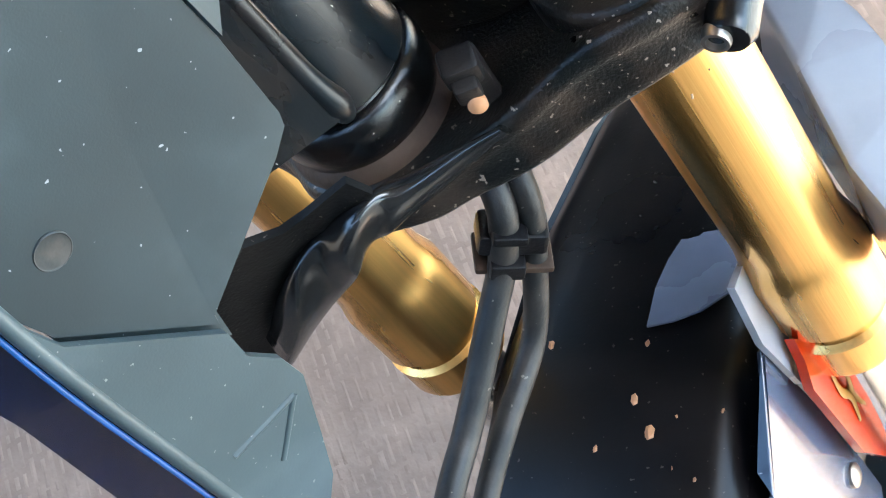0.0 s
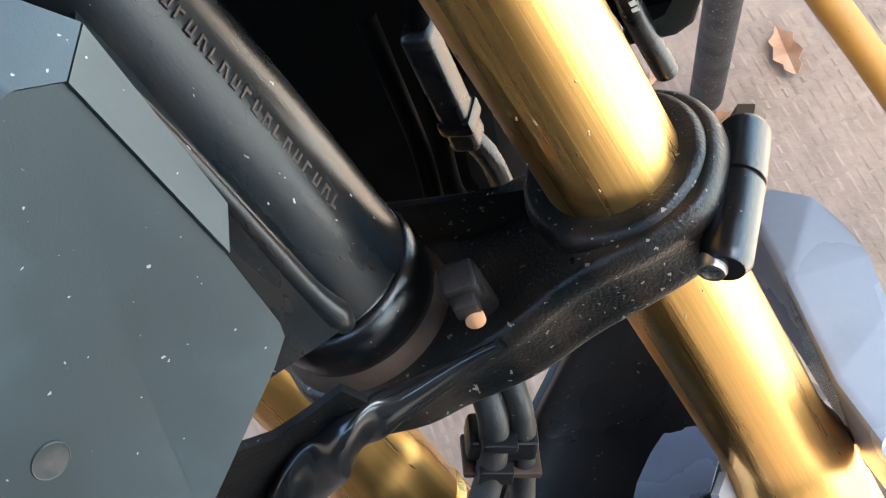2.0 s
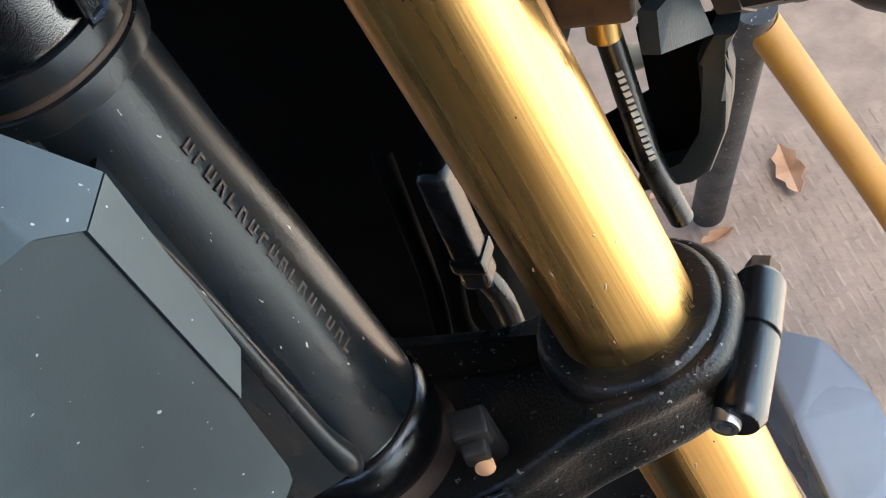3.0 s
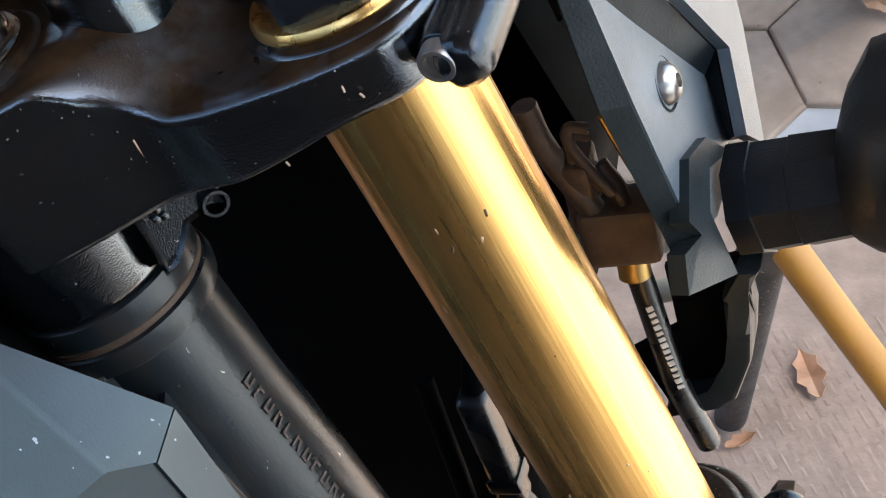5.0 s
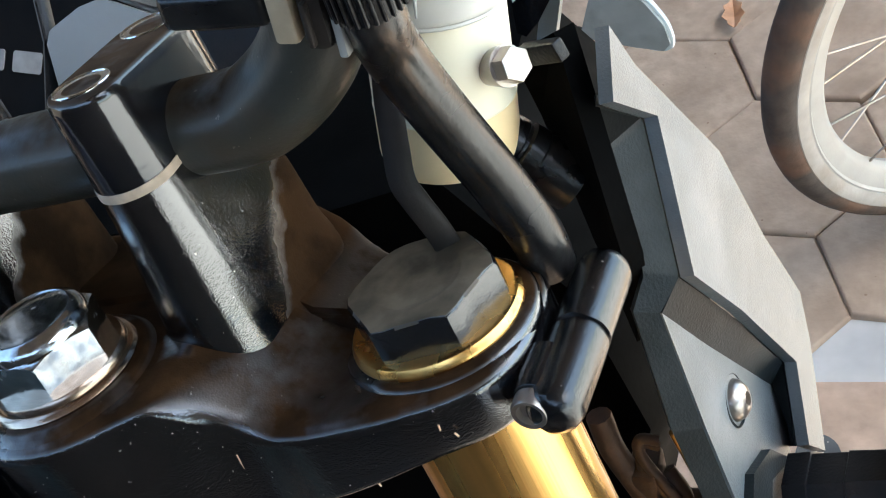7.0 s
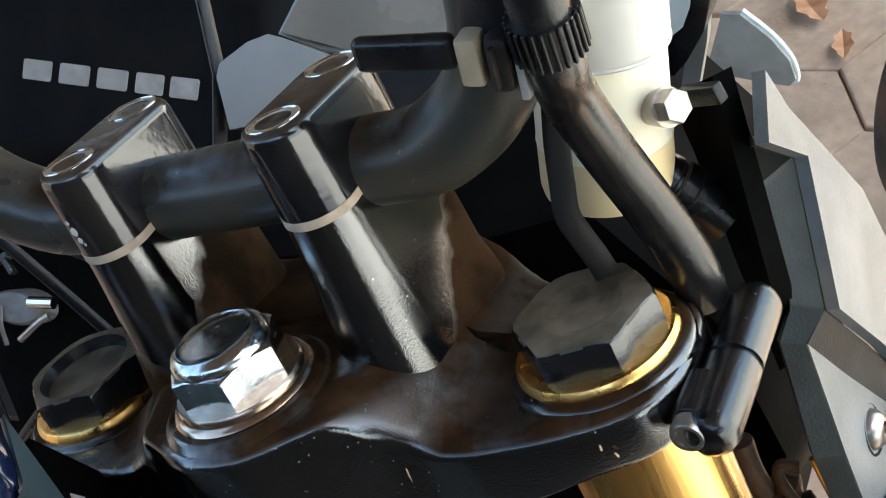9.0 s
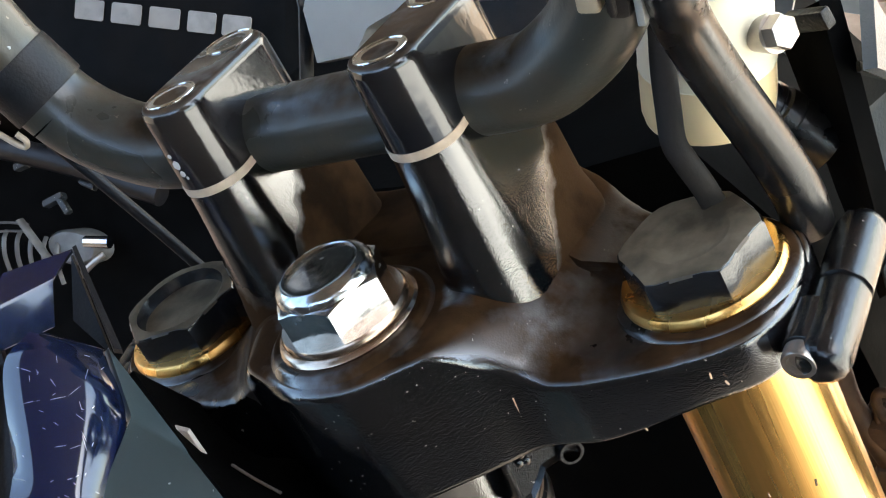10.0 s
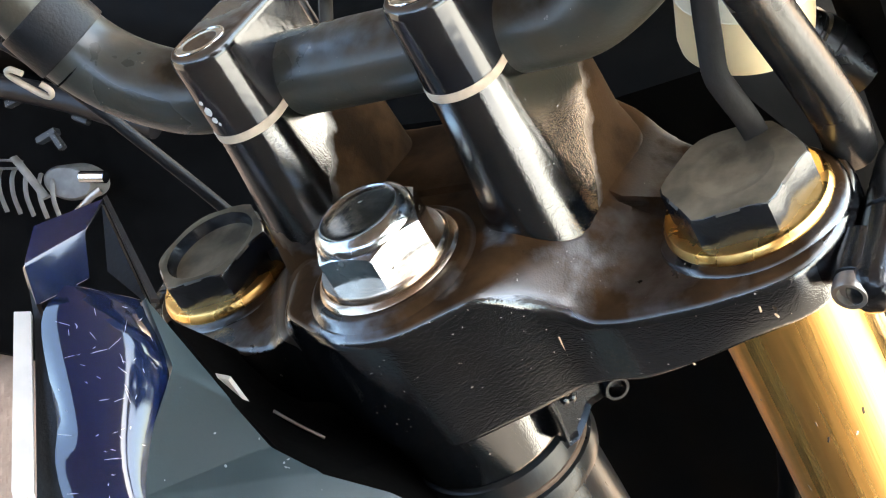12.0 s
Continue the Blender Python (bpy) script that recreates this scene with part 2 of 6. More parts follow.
paver_mat = mat("worn_paver", (0.40, 0.29, 0.205), 0.85, 0.0, 0.2, 40, 0.6, 160, stain=(0.22, 0.15, 0.10), stain_amount=0.6, stain_scale=9, island=0.35, specks=0.15, speck_color=(0.16, 0.09, 0.05), speck_scale=70)
leaf_mat = mat("dry_leaf", (0.42, 0.2, 0.09), 0.6, 0.0, 0.3, 60, 0.3, 200, stain=(0.5, 0.32, 0.2), stain_amount=0.7, stain_scale=40)
tyre_mat = mat("tyre_rubber", (0.045, 0.036, 0.03), 0.75, 0.0, 0.3, 60, 0.3, 250, stain=(0.15, 0.075, 0.04), stain_amount=0.6, stain_scale=14)
tyre_side = mat("dusty_sidewall", (0.3, 0.28, 0.25), 0.8, 0.0, 0.15, 40, 0.2, 250, stain=(0.2, 0.15, 0.1), stain_amount=0.4)
# Near-black with almost no shine: the shade of gaps is put into this colour.
dark_void = mat("gap_shade_black", (0.002, 0.002, 0.002), 0.75, 0.0, 0.3, 60, 0.1, spec=0.03)
roof_mat = mat("dark_unseen_ceiling", (0.05, 0.034, 0.024), 0.8, 0.0, 0.3, 8, 0.2, 30)
asphalt = mat("dark_asphalt", (0.065, 0.055, 0.048), 0.85, 0.0, 0.3, 60, 0.4, 200)
yard_mat = mat("pale_dusty_earth", (0.45, 0.43, 0.40), 0.9, 0.0, 0.25, 8, 0.4, 60)
edge_plastic = mat("dark_textured_plastic", (0.012, 0.016, 0.0175), 0.42, 0.0, 0.25, 60, 0.16, 1100, stain=(0.022, 0.026, 0.028), stain_amount=0.4, stain_scale=60, spec=0.22)
dark_blocker_mat = mat("dark_blocker_wall", (0.024, 0.019, 0.016), 0.8, 0.0, 0.3, 8, 0.2, 30)
wall_mat = mat("grey_unseen_wall", (0.14, 0.115, 0.095), 0.9, 0.0, 0.1, 6, 0.3, 60)
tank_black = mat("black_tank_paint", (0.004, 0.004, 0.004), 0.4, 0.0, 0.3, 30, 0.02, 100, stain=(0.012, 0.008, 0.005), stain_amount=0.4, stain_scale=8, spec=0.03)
fin_metal = mat("dull_cast_aluminium", (0.16, 0.155, 0.145), 0.5, 0.4, 0.25, 60, 0.2, 300, stain=(0.05, 0.042, 0.034), stain_amount=0.5, stain_scale=20)
silver_panel = mat("silver_plastic", (0.33, 0.33, 0.31), 0.4, 0.3, 0.08, 30, 0.1, 600, specks=0.0)


# ---------------------------------------------------------------- mesh helpers
def thing(name, label, category, base=(0, 0, 0), m=HEAD, group="", kind=""):
    """An Empty at base (given in the frame m); parts are drawn in the frame m."""
    ob = new(name)
    ob.empty_display_size = 0.02
    ob.matrix_world = m @ Matrix.Translation(base)
    ob["base"] = base
    return tagged(ob, label, category, group, kind)


def finish(bm, name, material, sharp=38):
    bmesh.ops.recalc_face_normals(bm, faces=bm.faces)
    for f in bm.faces:
        f.smooth = True
    for e in bm.edges:
        e.smooth = len(e.link_faces) == 2 and e.calc_face_angle(0) < radians(sharp)
    bm.normal_update()
    lim, normals = math.cos(radians(sharp)), []
    areas = {f: f.calc_area() for f in bm.faces}
    for f in bm.faces:
        for lp in f.loops:
            s = Vector()
            for g in lp.vert.link_faces:
                if g.normal.dot(f.normal) > lim:
                    s += g.normal * areas[g]
            normals.append(s.normalized() if s.length > 1e-14 else f.normal.copy())
    me = bpy.data.meshes.new(name)
    bm.to_mesh(me)
    bm.free()
    me.normals_split_custom_set(normals)
    for mm in material if isinstance(material, (list, tuple)) else (material,):
        me.materials.append(mm)
    return me


def part(name, bm, material, parent, label="", sharp=38):
    """Links a bmesh, drawn in the frame of its thing, as one mesh under the thing or under a part of it."""
    root = parent
    while root.parent:
        root = root.parent
    b = Vector(root.get("base", (0, 0, 0)))
    bmesh.ops.translate(bm, verts=bm.verts, vec=-b)
    ob = new(name, finish(bm, name, material, sharp))
    ob.parent = parent
    return tagged(ob, label)


def solo(name, bm, material, label, category, m=HEAD, kind="", group="", sharp=38):
    """A thing that is one mesh; its origin is moved to the middle of its base."""
    c = Vector((sum(v.co.x for v in bm.verts), sum(v.co.y for v in bm.verts), 0)) / len(bm.verts)
    c.z = min(v.co.z for v in bm.verts)
    bmesh.ops.translate(bm, verts=bm.verts, vec=-c)
    ob = new(name, finish(bm, name, material, sharp))
    ob.matrix_world = m @ Matrix.Translation(c)
    return tagged(ob, label, category, group, kind)


def bm_new():
    return bmesh.new()


def frame_for(d):
    d = Vector(d).normalized()
    return d.to_track_quat("Z", "Y").to_matrix()


def lathe(bm, prof, c=(0, 0, 0), axis=(0, 0, 1), seg=48, close=True):
    """Revolves (radius, height) pairs about an axis through c."""
    q, c = frame_for(axis), Vector(c)
    rings = []
    for r, h in prof:
        if r < 1e-6:
            rings.append([bm.verts.new(c + q @ Vector((0, 0, h)))])
        else:
            rings.append([bm.verts.new(c + q @ Vector((r * math.cos(a), r * math.sin(a), h))) for a in (i * math.tau / seg for i in range(seg))])
    for a, b in zip(rings, rings[1:]):
        for i in range(seg):
            j = (i + 1) % seg
            if len(a) == 1 and len(b) == 1:
                continue
            if len(a) == 1:
                bm.faces.new((a[0], b[i], b[j]))
            elif len(b) == 1:
                bm.faces.new((a[i], a[j], b[0]))
            else:
                bm.faces.new((a[i], a[j], b[j], b[i]))
    if close:
        for r in (rings[0], rings[-1]):
            if len(r) > 2:
                bm.faces.new(r)
    return bm


def spline(pts, steps=10):
    """A smooth line through a few points."""
    p = [Vector(v) for v in pts]
    p = [p[0] * 2 - p[1]] + p + [p[-1] * 2 - p[-2]]
    out = []
    for a, b, c, d in zip(p, p[1:], p[2:], p[3:]):
        for k in range(steps):
            t = k / steps
            out.append(0.5 * ((2 * b) + (c - a) * t + (2 * a - 5 * b + 4 * c - d) * t * t + (3 * b - a - 3 * c + d) * t ** 3))
    return out + [p[-2]]


def tube(bm, pts, r, seg=20, steps=8, flat=1.0, smooth=True, normal=None):
    """Sweeps a round (or flattened) section along a line; r is a number or one radius for each given point."""
    path = spline(pts, steps) if smooth else [Vector(v) for v in pts]
    n = len(path)
    rad = [r] * n if isinstance(r, (int, float)) else list(np.interp(np.linspace(0, len(r) - 1, n), range(len(r)), r))
    up = Vector(normal) if normal else Vector((0.31, 0.52, 0.79))
    rings = []
    for i, p in enumerate(path):
        d = (path[min(i + 1, n - 1)] - path[max(i - 1, 0)]).normalized()
        x = (up - d * up.dot(d)).normalized()
        y = d.cross(x)
        up = x
        rings.append([bm.verts.new(p + x * rad[i] * flat * math.cos(a) + y * rad[i] * math.sin(a)) for a in (k * math.tau / seg for k in range(seg))])
    for a, b in zip(rings, rings[1:]):
        for i in range(seg):
            j = (i + 1) % seg
            bm.faces.new((a[i], a[j], b[j], b[i]))
    bm.faces.new(rings[0]), bm.faces.new(rings[-1])
    return bm


def slab(bm, outline, z0, z1, bevel=0.0, seg=3, m=None):
    """A plate with that outline (x, y), from z0 to z1, with rounded rims."""
    t = bmesh.new()
    lo = [t.verts.new((x, y, z0)) for x, y in outline]
    hi = [t.verts.new((x, y, z1)) for x, y in outline]
    t.faces.new(lo[::-1]), t.faces.new(hi)
    k = len(lo)
    for i in range(k):
        t.faces.new((lo[i], lo[(i + 1) % k], hi[(i + 1) % k], hi[i]))
    if bevel:
        ee = [e for e in t.edges if abs(e.verts[0].co.z - e.verts[1].co.z) < 1e-9]
        bmesh.ops.bevel(t, geom=ee, offset=bevel, segments=seg, affect="EDGES", profile=0.5)
    if m:
        t.transform(m)
    me = bpy.data.meshes.new("tmp")
    t.to_mesh(me)
    t.free()
    bm.from_mesh(me)
    bpy.data.meshes.remove(me)
    return bm


def box(bm, size, m, bevel=0.0, seg=2):
    x, y, z = (s / 2 for s in size)
    t = bmesh.new()
    bmesh.ops.create_cube(t, size=1, matrix=Matrix.Diagonal((*size, 1)))
    if bevel:
        bmesh.ops.bevel(t, geom=t.edges[:], offset=bevel, segments=seg, affect="EDGES", profile=0.5)
    t.transform(m)
    me = bpy.data.meshes.new("tmp")
    t.to_mesh(me)
    t.free()
    bm.from_mesh(me)
    bpy.data.meshes.remove(me)
    return bm


def sheet(bm, corners, thick, bevel=0.0, seg=2, faces=None):
    """A shell of flat facets through a few corners, given thickness behind it (against the facets' winding)."""
    t = bmesh.new()
    v = [t.verts.new(c) for c in corners]
    for f in faces or [range(len(v))]:
        t.faces.new([v[i] for i in f])
    t.normal_update()
    if bevel and faces:
        inner = [e for e in t.edges if len(e.link_faces) == 2]
        bmesh.ops.bevel(t, geom=inner, offset=bevel, segments=seg, affect="EDGES", profile=0.5)
    t.normal_update()
    bmesh.ops.solidify(t, geom=t.faces[:], thickness=thick)
    me = bpy.data.meshes.new("tmp")
    t.to_mesh(me)
    t.free()
    bm.from_mesh(me)
    bpy.data.meshes.remove(me)
    return bm


def stadium(half, r, c=(0, 0), n=10, along="y"):
    pts = []
    for k in range(n + 1):
        a = math.pi * k / n
        pts.append((r * math.cos(a), half + r * math.sin(a)))
    for k in range(n + 1):
        a = math.pi + math.pi * k / n
        pts.append((r * math.cos(a), -half + r * math.sin(a)))
    if along == "x":
        pts = [(y, -x) for x, y in pts]
    return [(c[0] + x, c[1] + y) for x, y in pts]


def loft(bm, loops, cap=True):
    """Joins closed loops of the same number of points."""
    rings = [[bm.verts.new(p) for p in lp] for lp in loops]
    k = len(rings[0])
    for a, b in zip(rings, rings[1:]):
        for i in range(k):
            bm.faces.new((a[i], a[(i + 1) % k], b[(i + 1) % k], b[i]))
    if cap:
        bm.faces.new(rings[0]), bm.faces.new(rings[-1])
    return bm


def hexagon(r, turn=0.0, c=(0, 0)):
    return [(c[0] + r * math.cos(turn + k * math.pi / 3), c[1] + r * math.sin(turn + k * math.pi / 3)) for k in range(6)]


def hex_head(bm, r, z0, z1, c, turn, chamfer=0.93):
    """A hexagon head whose corners are cut off by a cone at the top."""
    lo, hi = hexagon(r, turn, c), hexagon(r, turn, c)
    ring = lambda rr, zz: [(c[0] + rr * math.cos(turn + k * math.pi / 12), c[1] + rr * math.sin(turn + k * math.pi / 12), zz) for k in range(24)]

    def hexring(zz, scale=1.0, cut=None):
        out = []
        for k in range(24):
            a = k * math.pi / 12
            rr = r * math.cos(math.pi / 6) / math.cos((a % (math.pi / 3)) - math.pi / 6)
            dz = 0.0
            if cut is not None:
                dz = -max(0.0, rr - cut) * 0.6
            out.append((c[0] + rr * math.cos(turn + a), c[1] + rr * math.sin(turn + a), zz + dz))
        return out

    loft(bm, [hexring(z0), hexring(z1, cut=r * 0.88), ring(r * 0.84, z1 + 0.0006)])
    return bm


def plate(bm, outline, top, bottom, profile, spine=0.0, steps=4):
    """A cast plate: a closed outline with heights top(x, y) and bottom(x, y); profile gives (above the bottom or, negative, below the top, inset) up its edge."""
    pts = [Vector((p.x, p.y)) for p in spline([(x, y, 0) for x, y in outline + outline[:1]], 4)[:-1]]
    k = len(pts)
    nrm = []
    for i in range(k):
        d = pts[(i + 1) % k] - pts[i - 1]
        nrm.append(Vector((d.y, -d.x)).normalized())
    if sum(pts[i].x * pts[(i + 1) % k].y - pts[(i + 1) % k].x * pts[i].y for i in range(k)) < 0:
        nrm = [-v for v in nrm]
    mids = [Vector((p.x * 0.93, spine)) for p in pts]
    at = lambda i, inset: pts[i] - nrm[i] * inset
    low_in, top_in = profile[0][1], profile[-1][1]
    loops = []
    for s in (0.95, 0.5):
        ring = [at(i, low_in).lerp(mids[i], s) for i in range(k)]
        loops.append([(p.x, p.y, bottom(p.x, p.y)) for p in ring])
    for h, inset in profile:
        ring = [at(i, inset) for i in range(k)]
        loops.append([(p.x, p.y, (bottom(p.x, p.y) + h) if h >= 0 and inset != top_in else top(p.x, p.y) + min(h, 0)) for p in ring])
    for j in range(1, steps + 1):
        s = 0.96 * j / steps
        ring = [at(i, top_in).lerp(mids[i], s) for i in range(k)]
        loops.append([(p.x, p.y, top(p.x, p.y)) for p in ring])
    loft(bm, loops)
    return bm


def ease(t):
    t = max(0.0, min(1.0, t))
    return t * t * (3 - 2 * t)

# ---------------------------------------------------------------- place: ground, and unseen roof and walls added to shape the light
GROUND = Matrix.Identity(4)
bm = bm_new()
slab(bm, [(-60, -60), (60, -60), (60, 60), (-60, 60)], -0.3, -0.012)
solo("ground", bm, yard_mat, "pale dusty earth round the paving", "ground", GROUND, kind="structure")
bm = bm_new()
slab(bm, [(-2.6, -0.35), (0.7, -0.35), (0.7, 0.78), (-2.6, 0.78)], -0.1, 0.0, 0.006)
solo("pavement", bm, concrete, "ribbed pinkish concrete parking slab, dusty", "pavement", GROUND, kind="structure")
# Unseen dark ground, added so that rear-facing parts mirror something dark.
bm = bm_new()
slab(bm, [(-2.6, -1.7), (1.75, -1.7), (1.75, -0.355), (-2.6, -0.355)], -0.1, -0.004, 0.004)
solo("road", bm, asphalt, "unseen dark asphalt beside the concrete slab, added to darken reflections", "road", GROUND, kind="structure")
# Unseen slabs added to block sky and sun; the third shades the right rear.
bm = bm_new()
for x0, x1, y0, y1 in ((-1.2, 1.5, -1.9, 1.0), (-2.6, 1.5, 1.0, 6.0), (1.5, 6.0, -4.0, -1.2)):
    slab(bm, [(x0, y0), (x1, y0), (x1, y1), (x0, y1)], 2.7, 2.82)
solo("ceiling", bm, roof_mat, "unseen dark ceiling slabs, added to block sun and sky", "ceiling", GROUND, kind="structure")
# Unseen wall; its height and barred opening are set for light and reflections.
bm = bm_new()
slab(bm, [(-2.8, -1.9), (-2.6, -1.9), (-2.6, 1.0), (-2.8, 1.0)], -0.01, 1.5)
for y0, y1, z0, z1 in ((1.0, 2.3, -0.01, 2.9), (3.7, 6.2, -0.01, 2.9), (2.3, 3.7, -0.01, 1.6), (2.3, 3.7, 2.5, 2.9)):
    slab(bm, [(-2.8, y0), (-2.6, y0), (-2.6, y1), (-2.8, y1)], z0, z1)
for k in range(1, 5):
    slab(bm, [(-2.72, 2.3 + k * 0.28 - 0.02), (-2.68, 2.3 + k * 0.28 - 0.02), (-2.68, 2.3 + k * 0.28 + 0.02), (-2.72, 2.3 + k * 0.28 + 0.02)], 1.6, 2.5)
slab(bm, [(-2.73, 2.3), (-2.67, 2.3), (-2.67, 3.7), (-2.73, 3.7)], 2.03, 2.07)
solo("wall_west", bm, wall_mat, "unseen grey wall with a barred opening, added to shape light and reflections", "wall", GROUND, kind="structure")

# Unseen wall added to block low light from behind; sky stays open above.
bm = bm_new()
slab(bm, [(-2.6, -1.9), (1.75, -1.9), (1.75, -1.7), (-2.6, -1.7)], -0.01, 1.9)
solo("wall_south", bm, dark_blocker_mat, "unseen dark wall behind the bike, added to block light", "wall", GROUND, kind="structure")
# Unseen wall added to keep out light from ahead of the bike.
bm = bm_new()
slab(bm, [(-2.6, 6.0), (1.15, 6.0), (1.15, 6.2), (-2.6, 6.2)], -0.01, 2.9)
solo("wall_north", bm, wall_mat, "unseen grey wall ahead of the bike, added to block light", "wall", GROUND, kind="structure")

# ---------------------------------------------------------------- forks
FX, FR = 0.0905, 0.0217


def make_fork(sx, rin, dish):
    f = thing("fork_leg", "gold anodised motorcycle fork leg with scratches, in black clamps", "fork", (sx * FX, 0, -0.75), group="fork legs")
    bm = lathe(bm_new(), [(FR - 0.004, 0.0005), (FR - 0.001, 0.001), (FR, 0.0), (FR, -0.375), (FR + 0.0012, -0.385), (FR + 0.003, -0.393), (FR + 0.003, -0.424), (FR + 0.0006, -0.426), (FR + 0.0006, -0.431),
                         (FR + 0.0035, -0.433), (FR + 0.0035, -0.450), (FR + 0.0025, -0.453), (0.017, -0.453)], (sx * FX, 0, 0), seg=64)
    part("upper_tube", bm, gold, f, "gold anodised aluminium tube")
    bm = lathe(bm_new(), [(0.0165, -0.40), (0.0165, -0.75)], (sx * FX, 0, 0), seg=40)
    part("inner_tube", bm, chrome, f, "polished steel stanchion")
    bm = bm_new()
    ring6 = lambda r, z, n=36: [(sx * FX + r * math.cos(k * math.tau / n), r * math.sin(k * math.tau / n), z) for k in range(n)]

    def hex6(z, cut=None, n=36, r=0.0213, turn=radians(-47)):
        out = []
        for k in range(n):
            a = k * math.tau / n
            rr = r * math.cos(math.pi / 6) / math.cos(((a - turn) % (math.pi / 3)) - math.pi / 6)
            out.append((sx * FX + rr * math.cos(a), rr * math.sin(a), z - (max(0.0, rr - cut) * 0.45 if cut else 0)))
        return out

    loft(bm, [hex6(0.0018), hex6(0.0022), hex6(0.0128, 0.0186), hex6(0.0135, 0.0186, r=0.0206), ring6(rin, 0.0137), ring6(rin - 0.0010, 0.0132), ring6(rin - 0.0022, dish + 0.0006), ring6(rin - 0.0035, dish), ring6(rin * 0.5, dish - 0.0001)])
    part("cap", bm, cap_paint, f, "black hexagonal fork cap with a dusty dished top")
    bm = lathe(bm_new(), [(0.0190, 0.0030), (0.0214, 0.0034), (0.0227, 0.0029), (0.0236, 0.0014), (0.0237, 0.0002), (0.0231, -0.0012), (0.021, -0.002)], (sx * FX, 0, 0), seg=64)
    part("ring", bm, gold, f, "bright gold rim")
    return f


fork = make_fork(1, 0.0122, 0.0124)
make_fork(-1, 0.0168, 0.0088)
rnd = random.Random(7)
for k in range(34):
    a = radians(rnd.uniform(-150, -35))
    z = rnd.choice((rnd.uniform(-0.21, -0.15), rnd.uniform(-0.15, -0.05), rnd.uniform(-0.28, -0.25)))
    ln = rnd.uniform(0.0006, 0.0024)
    bm = box(bm_new(), (0.0003, rnd.uniform(0.0004, 0.0008), ln), pose(FX, 0, z, 0, 0, math.degrees(a)) @ pose(FR, 0, 0, rnd.uniform(-35, 35), 0, 0), 0.0001, 1)
    part("nick", bm, nick_pale if k % 4 else rust, fork, "small pale scratch")

# ---------------------------------------------------------------- top clamp with risers
SY = -0.032
top = thing("top_clamp", "black cast top fork clamp with handlebar risers, dusty brown on top", "fork clamp", (0, 0, -0.03))
bm = bm_new()


def clamp_outline(sx):
    half = [(0.0, -0.0607), (0.008, -0.0598), (0.0155, -0.0566), (0.0235, -0.0518), (0.030, -0.0480), (0.036, -0.0440), (0.041, -0.0406), (0.046, -0.0386), (0.0525, -0.0379), (0.063, -0.0382), (0.0775, -0.0362), (0.0897, -0.0334),
            (0.1000, -0.0298), (0.1095, -0.0240), (0.1165, -0.0130), (0.1180, 0.0), (0.1165, 0.0130), (0.108, 0.0235), (0.0905, 0.0295), (0.074, 0.031), (0.06, 0.034), (0.045, 0.040), (0.0, 0.042)]
    return [(sx * x, y) for x, y in half]


right = clamp_outline(1)
outline = right + [(-x, y) for x, y in right[-2:0:-1]]


def clamp_top(x, y):
    """The cast top: a raised middle that slopes down to both fork eyes."""
    back = max(0.0, min(0.03, y + 0.041))
    return 0.0205 - 0.0217 * ease((abs(x) - 0.029 - 0.2 * back) / (0.024 + 0.5 * back)) - 0.0035 * ease((y - 0.005) / 0.03) * ease((0.05 - abs(x)) / 0.03)


def clamp_low(x, y):
    return -0.0252 + 0.0065 * ease((abs(x) - 0.055) / 0.045)


plate(bm, outline, clamp_top, clamp_low, [(0.0, 0.0026), (0.0008, 0.0009), (0.0026, 0.0), (-0.0040, 0.0), (-0.0026, 0.0003), (-0.0015, 0.0009), (-0.0007, 0.0018), (-0.0002, 0.0029), (0.0, 0.0042)], 0.0, 14)
lathe(bm, [(0.0, -0.0440), (0.0252, -0.0440), (0.0262, -0.0420), (0.0272, -0.0240), (0.0285, -0.018), (0.0, -0.010)], (0, SY, 0), seg=56)
lathe(bm, [(0.0262, 0.0200), (0.0248, 0.0212), (0.0238, 0.0222), (0.0225, 0.0225), (0.0, 0.0225)], (0, SY, 0), seg=56)
for s in (1, -1):
    lathe(bm, [(0.0255, -0.0205), (0.0268, -0.0190), (0.0275, -0.004), (0.0268, -0.0012), (0.0252, 0.0002), (0.0222, 0.0004)], (s * FX, 0, 0), seg=56)
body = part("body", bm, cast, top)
for s in (1, -1):
    bm = bm_new()
    lathe(bm, [(0.0, -0.0285), (0.0046, -0.0282), (0.0066, -0.0265), (0.0074, -0.0235), (0.0077, -0.0010), (0.0068, -0.0006), (0.0068, 0.0006), (0.0077, 0.001), (0.0074, 0.0240), (0.0064, 0.0275), (0.0045, 0.0292), (0.0, 0.0298)], (s * 0.1248, 0.0015, -0.0125), (0.02 * s, 1, 0.03), 36)
    for v in bm.verts:
        v.co += Vector(noise.noise_vector(v.co * 260)) * 0.00035
    barrel = part("pinch_barrel", bm, cast_plain, top, "split pinch barrel of the clamp")
    bm = lathe(bm_new(), [(0.0045, -0.0232), (0.0056, -0.0224), (0.0062, -0.0190), (0.0062, -0.008)], (s * 0.1200, 0.0005, -0.0105), (0.02 * s, 1, 0.03), 28)
    part("collar", bm, cast_plain, barrel)
    bm = lathe(bm_new(), [(0.0, -0.0256), (0.0029, -0.0256), (0.0033, -0.0274), (0.0044, -0.0276), (0.0049, -0.0266), (0.0049, -0.0228)], (s * 0.1200, 0.0005, -0.0105), (0.02 * s, 1, 0.03), 28)
    part("bolt", bm, steel, barrel, "dull steel pinch bolt head")


RX = 0.0362


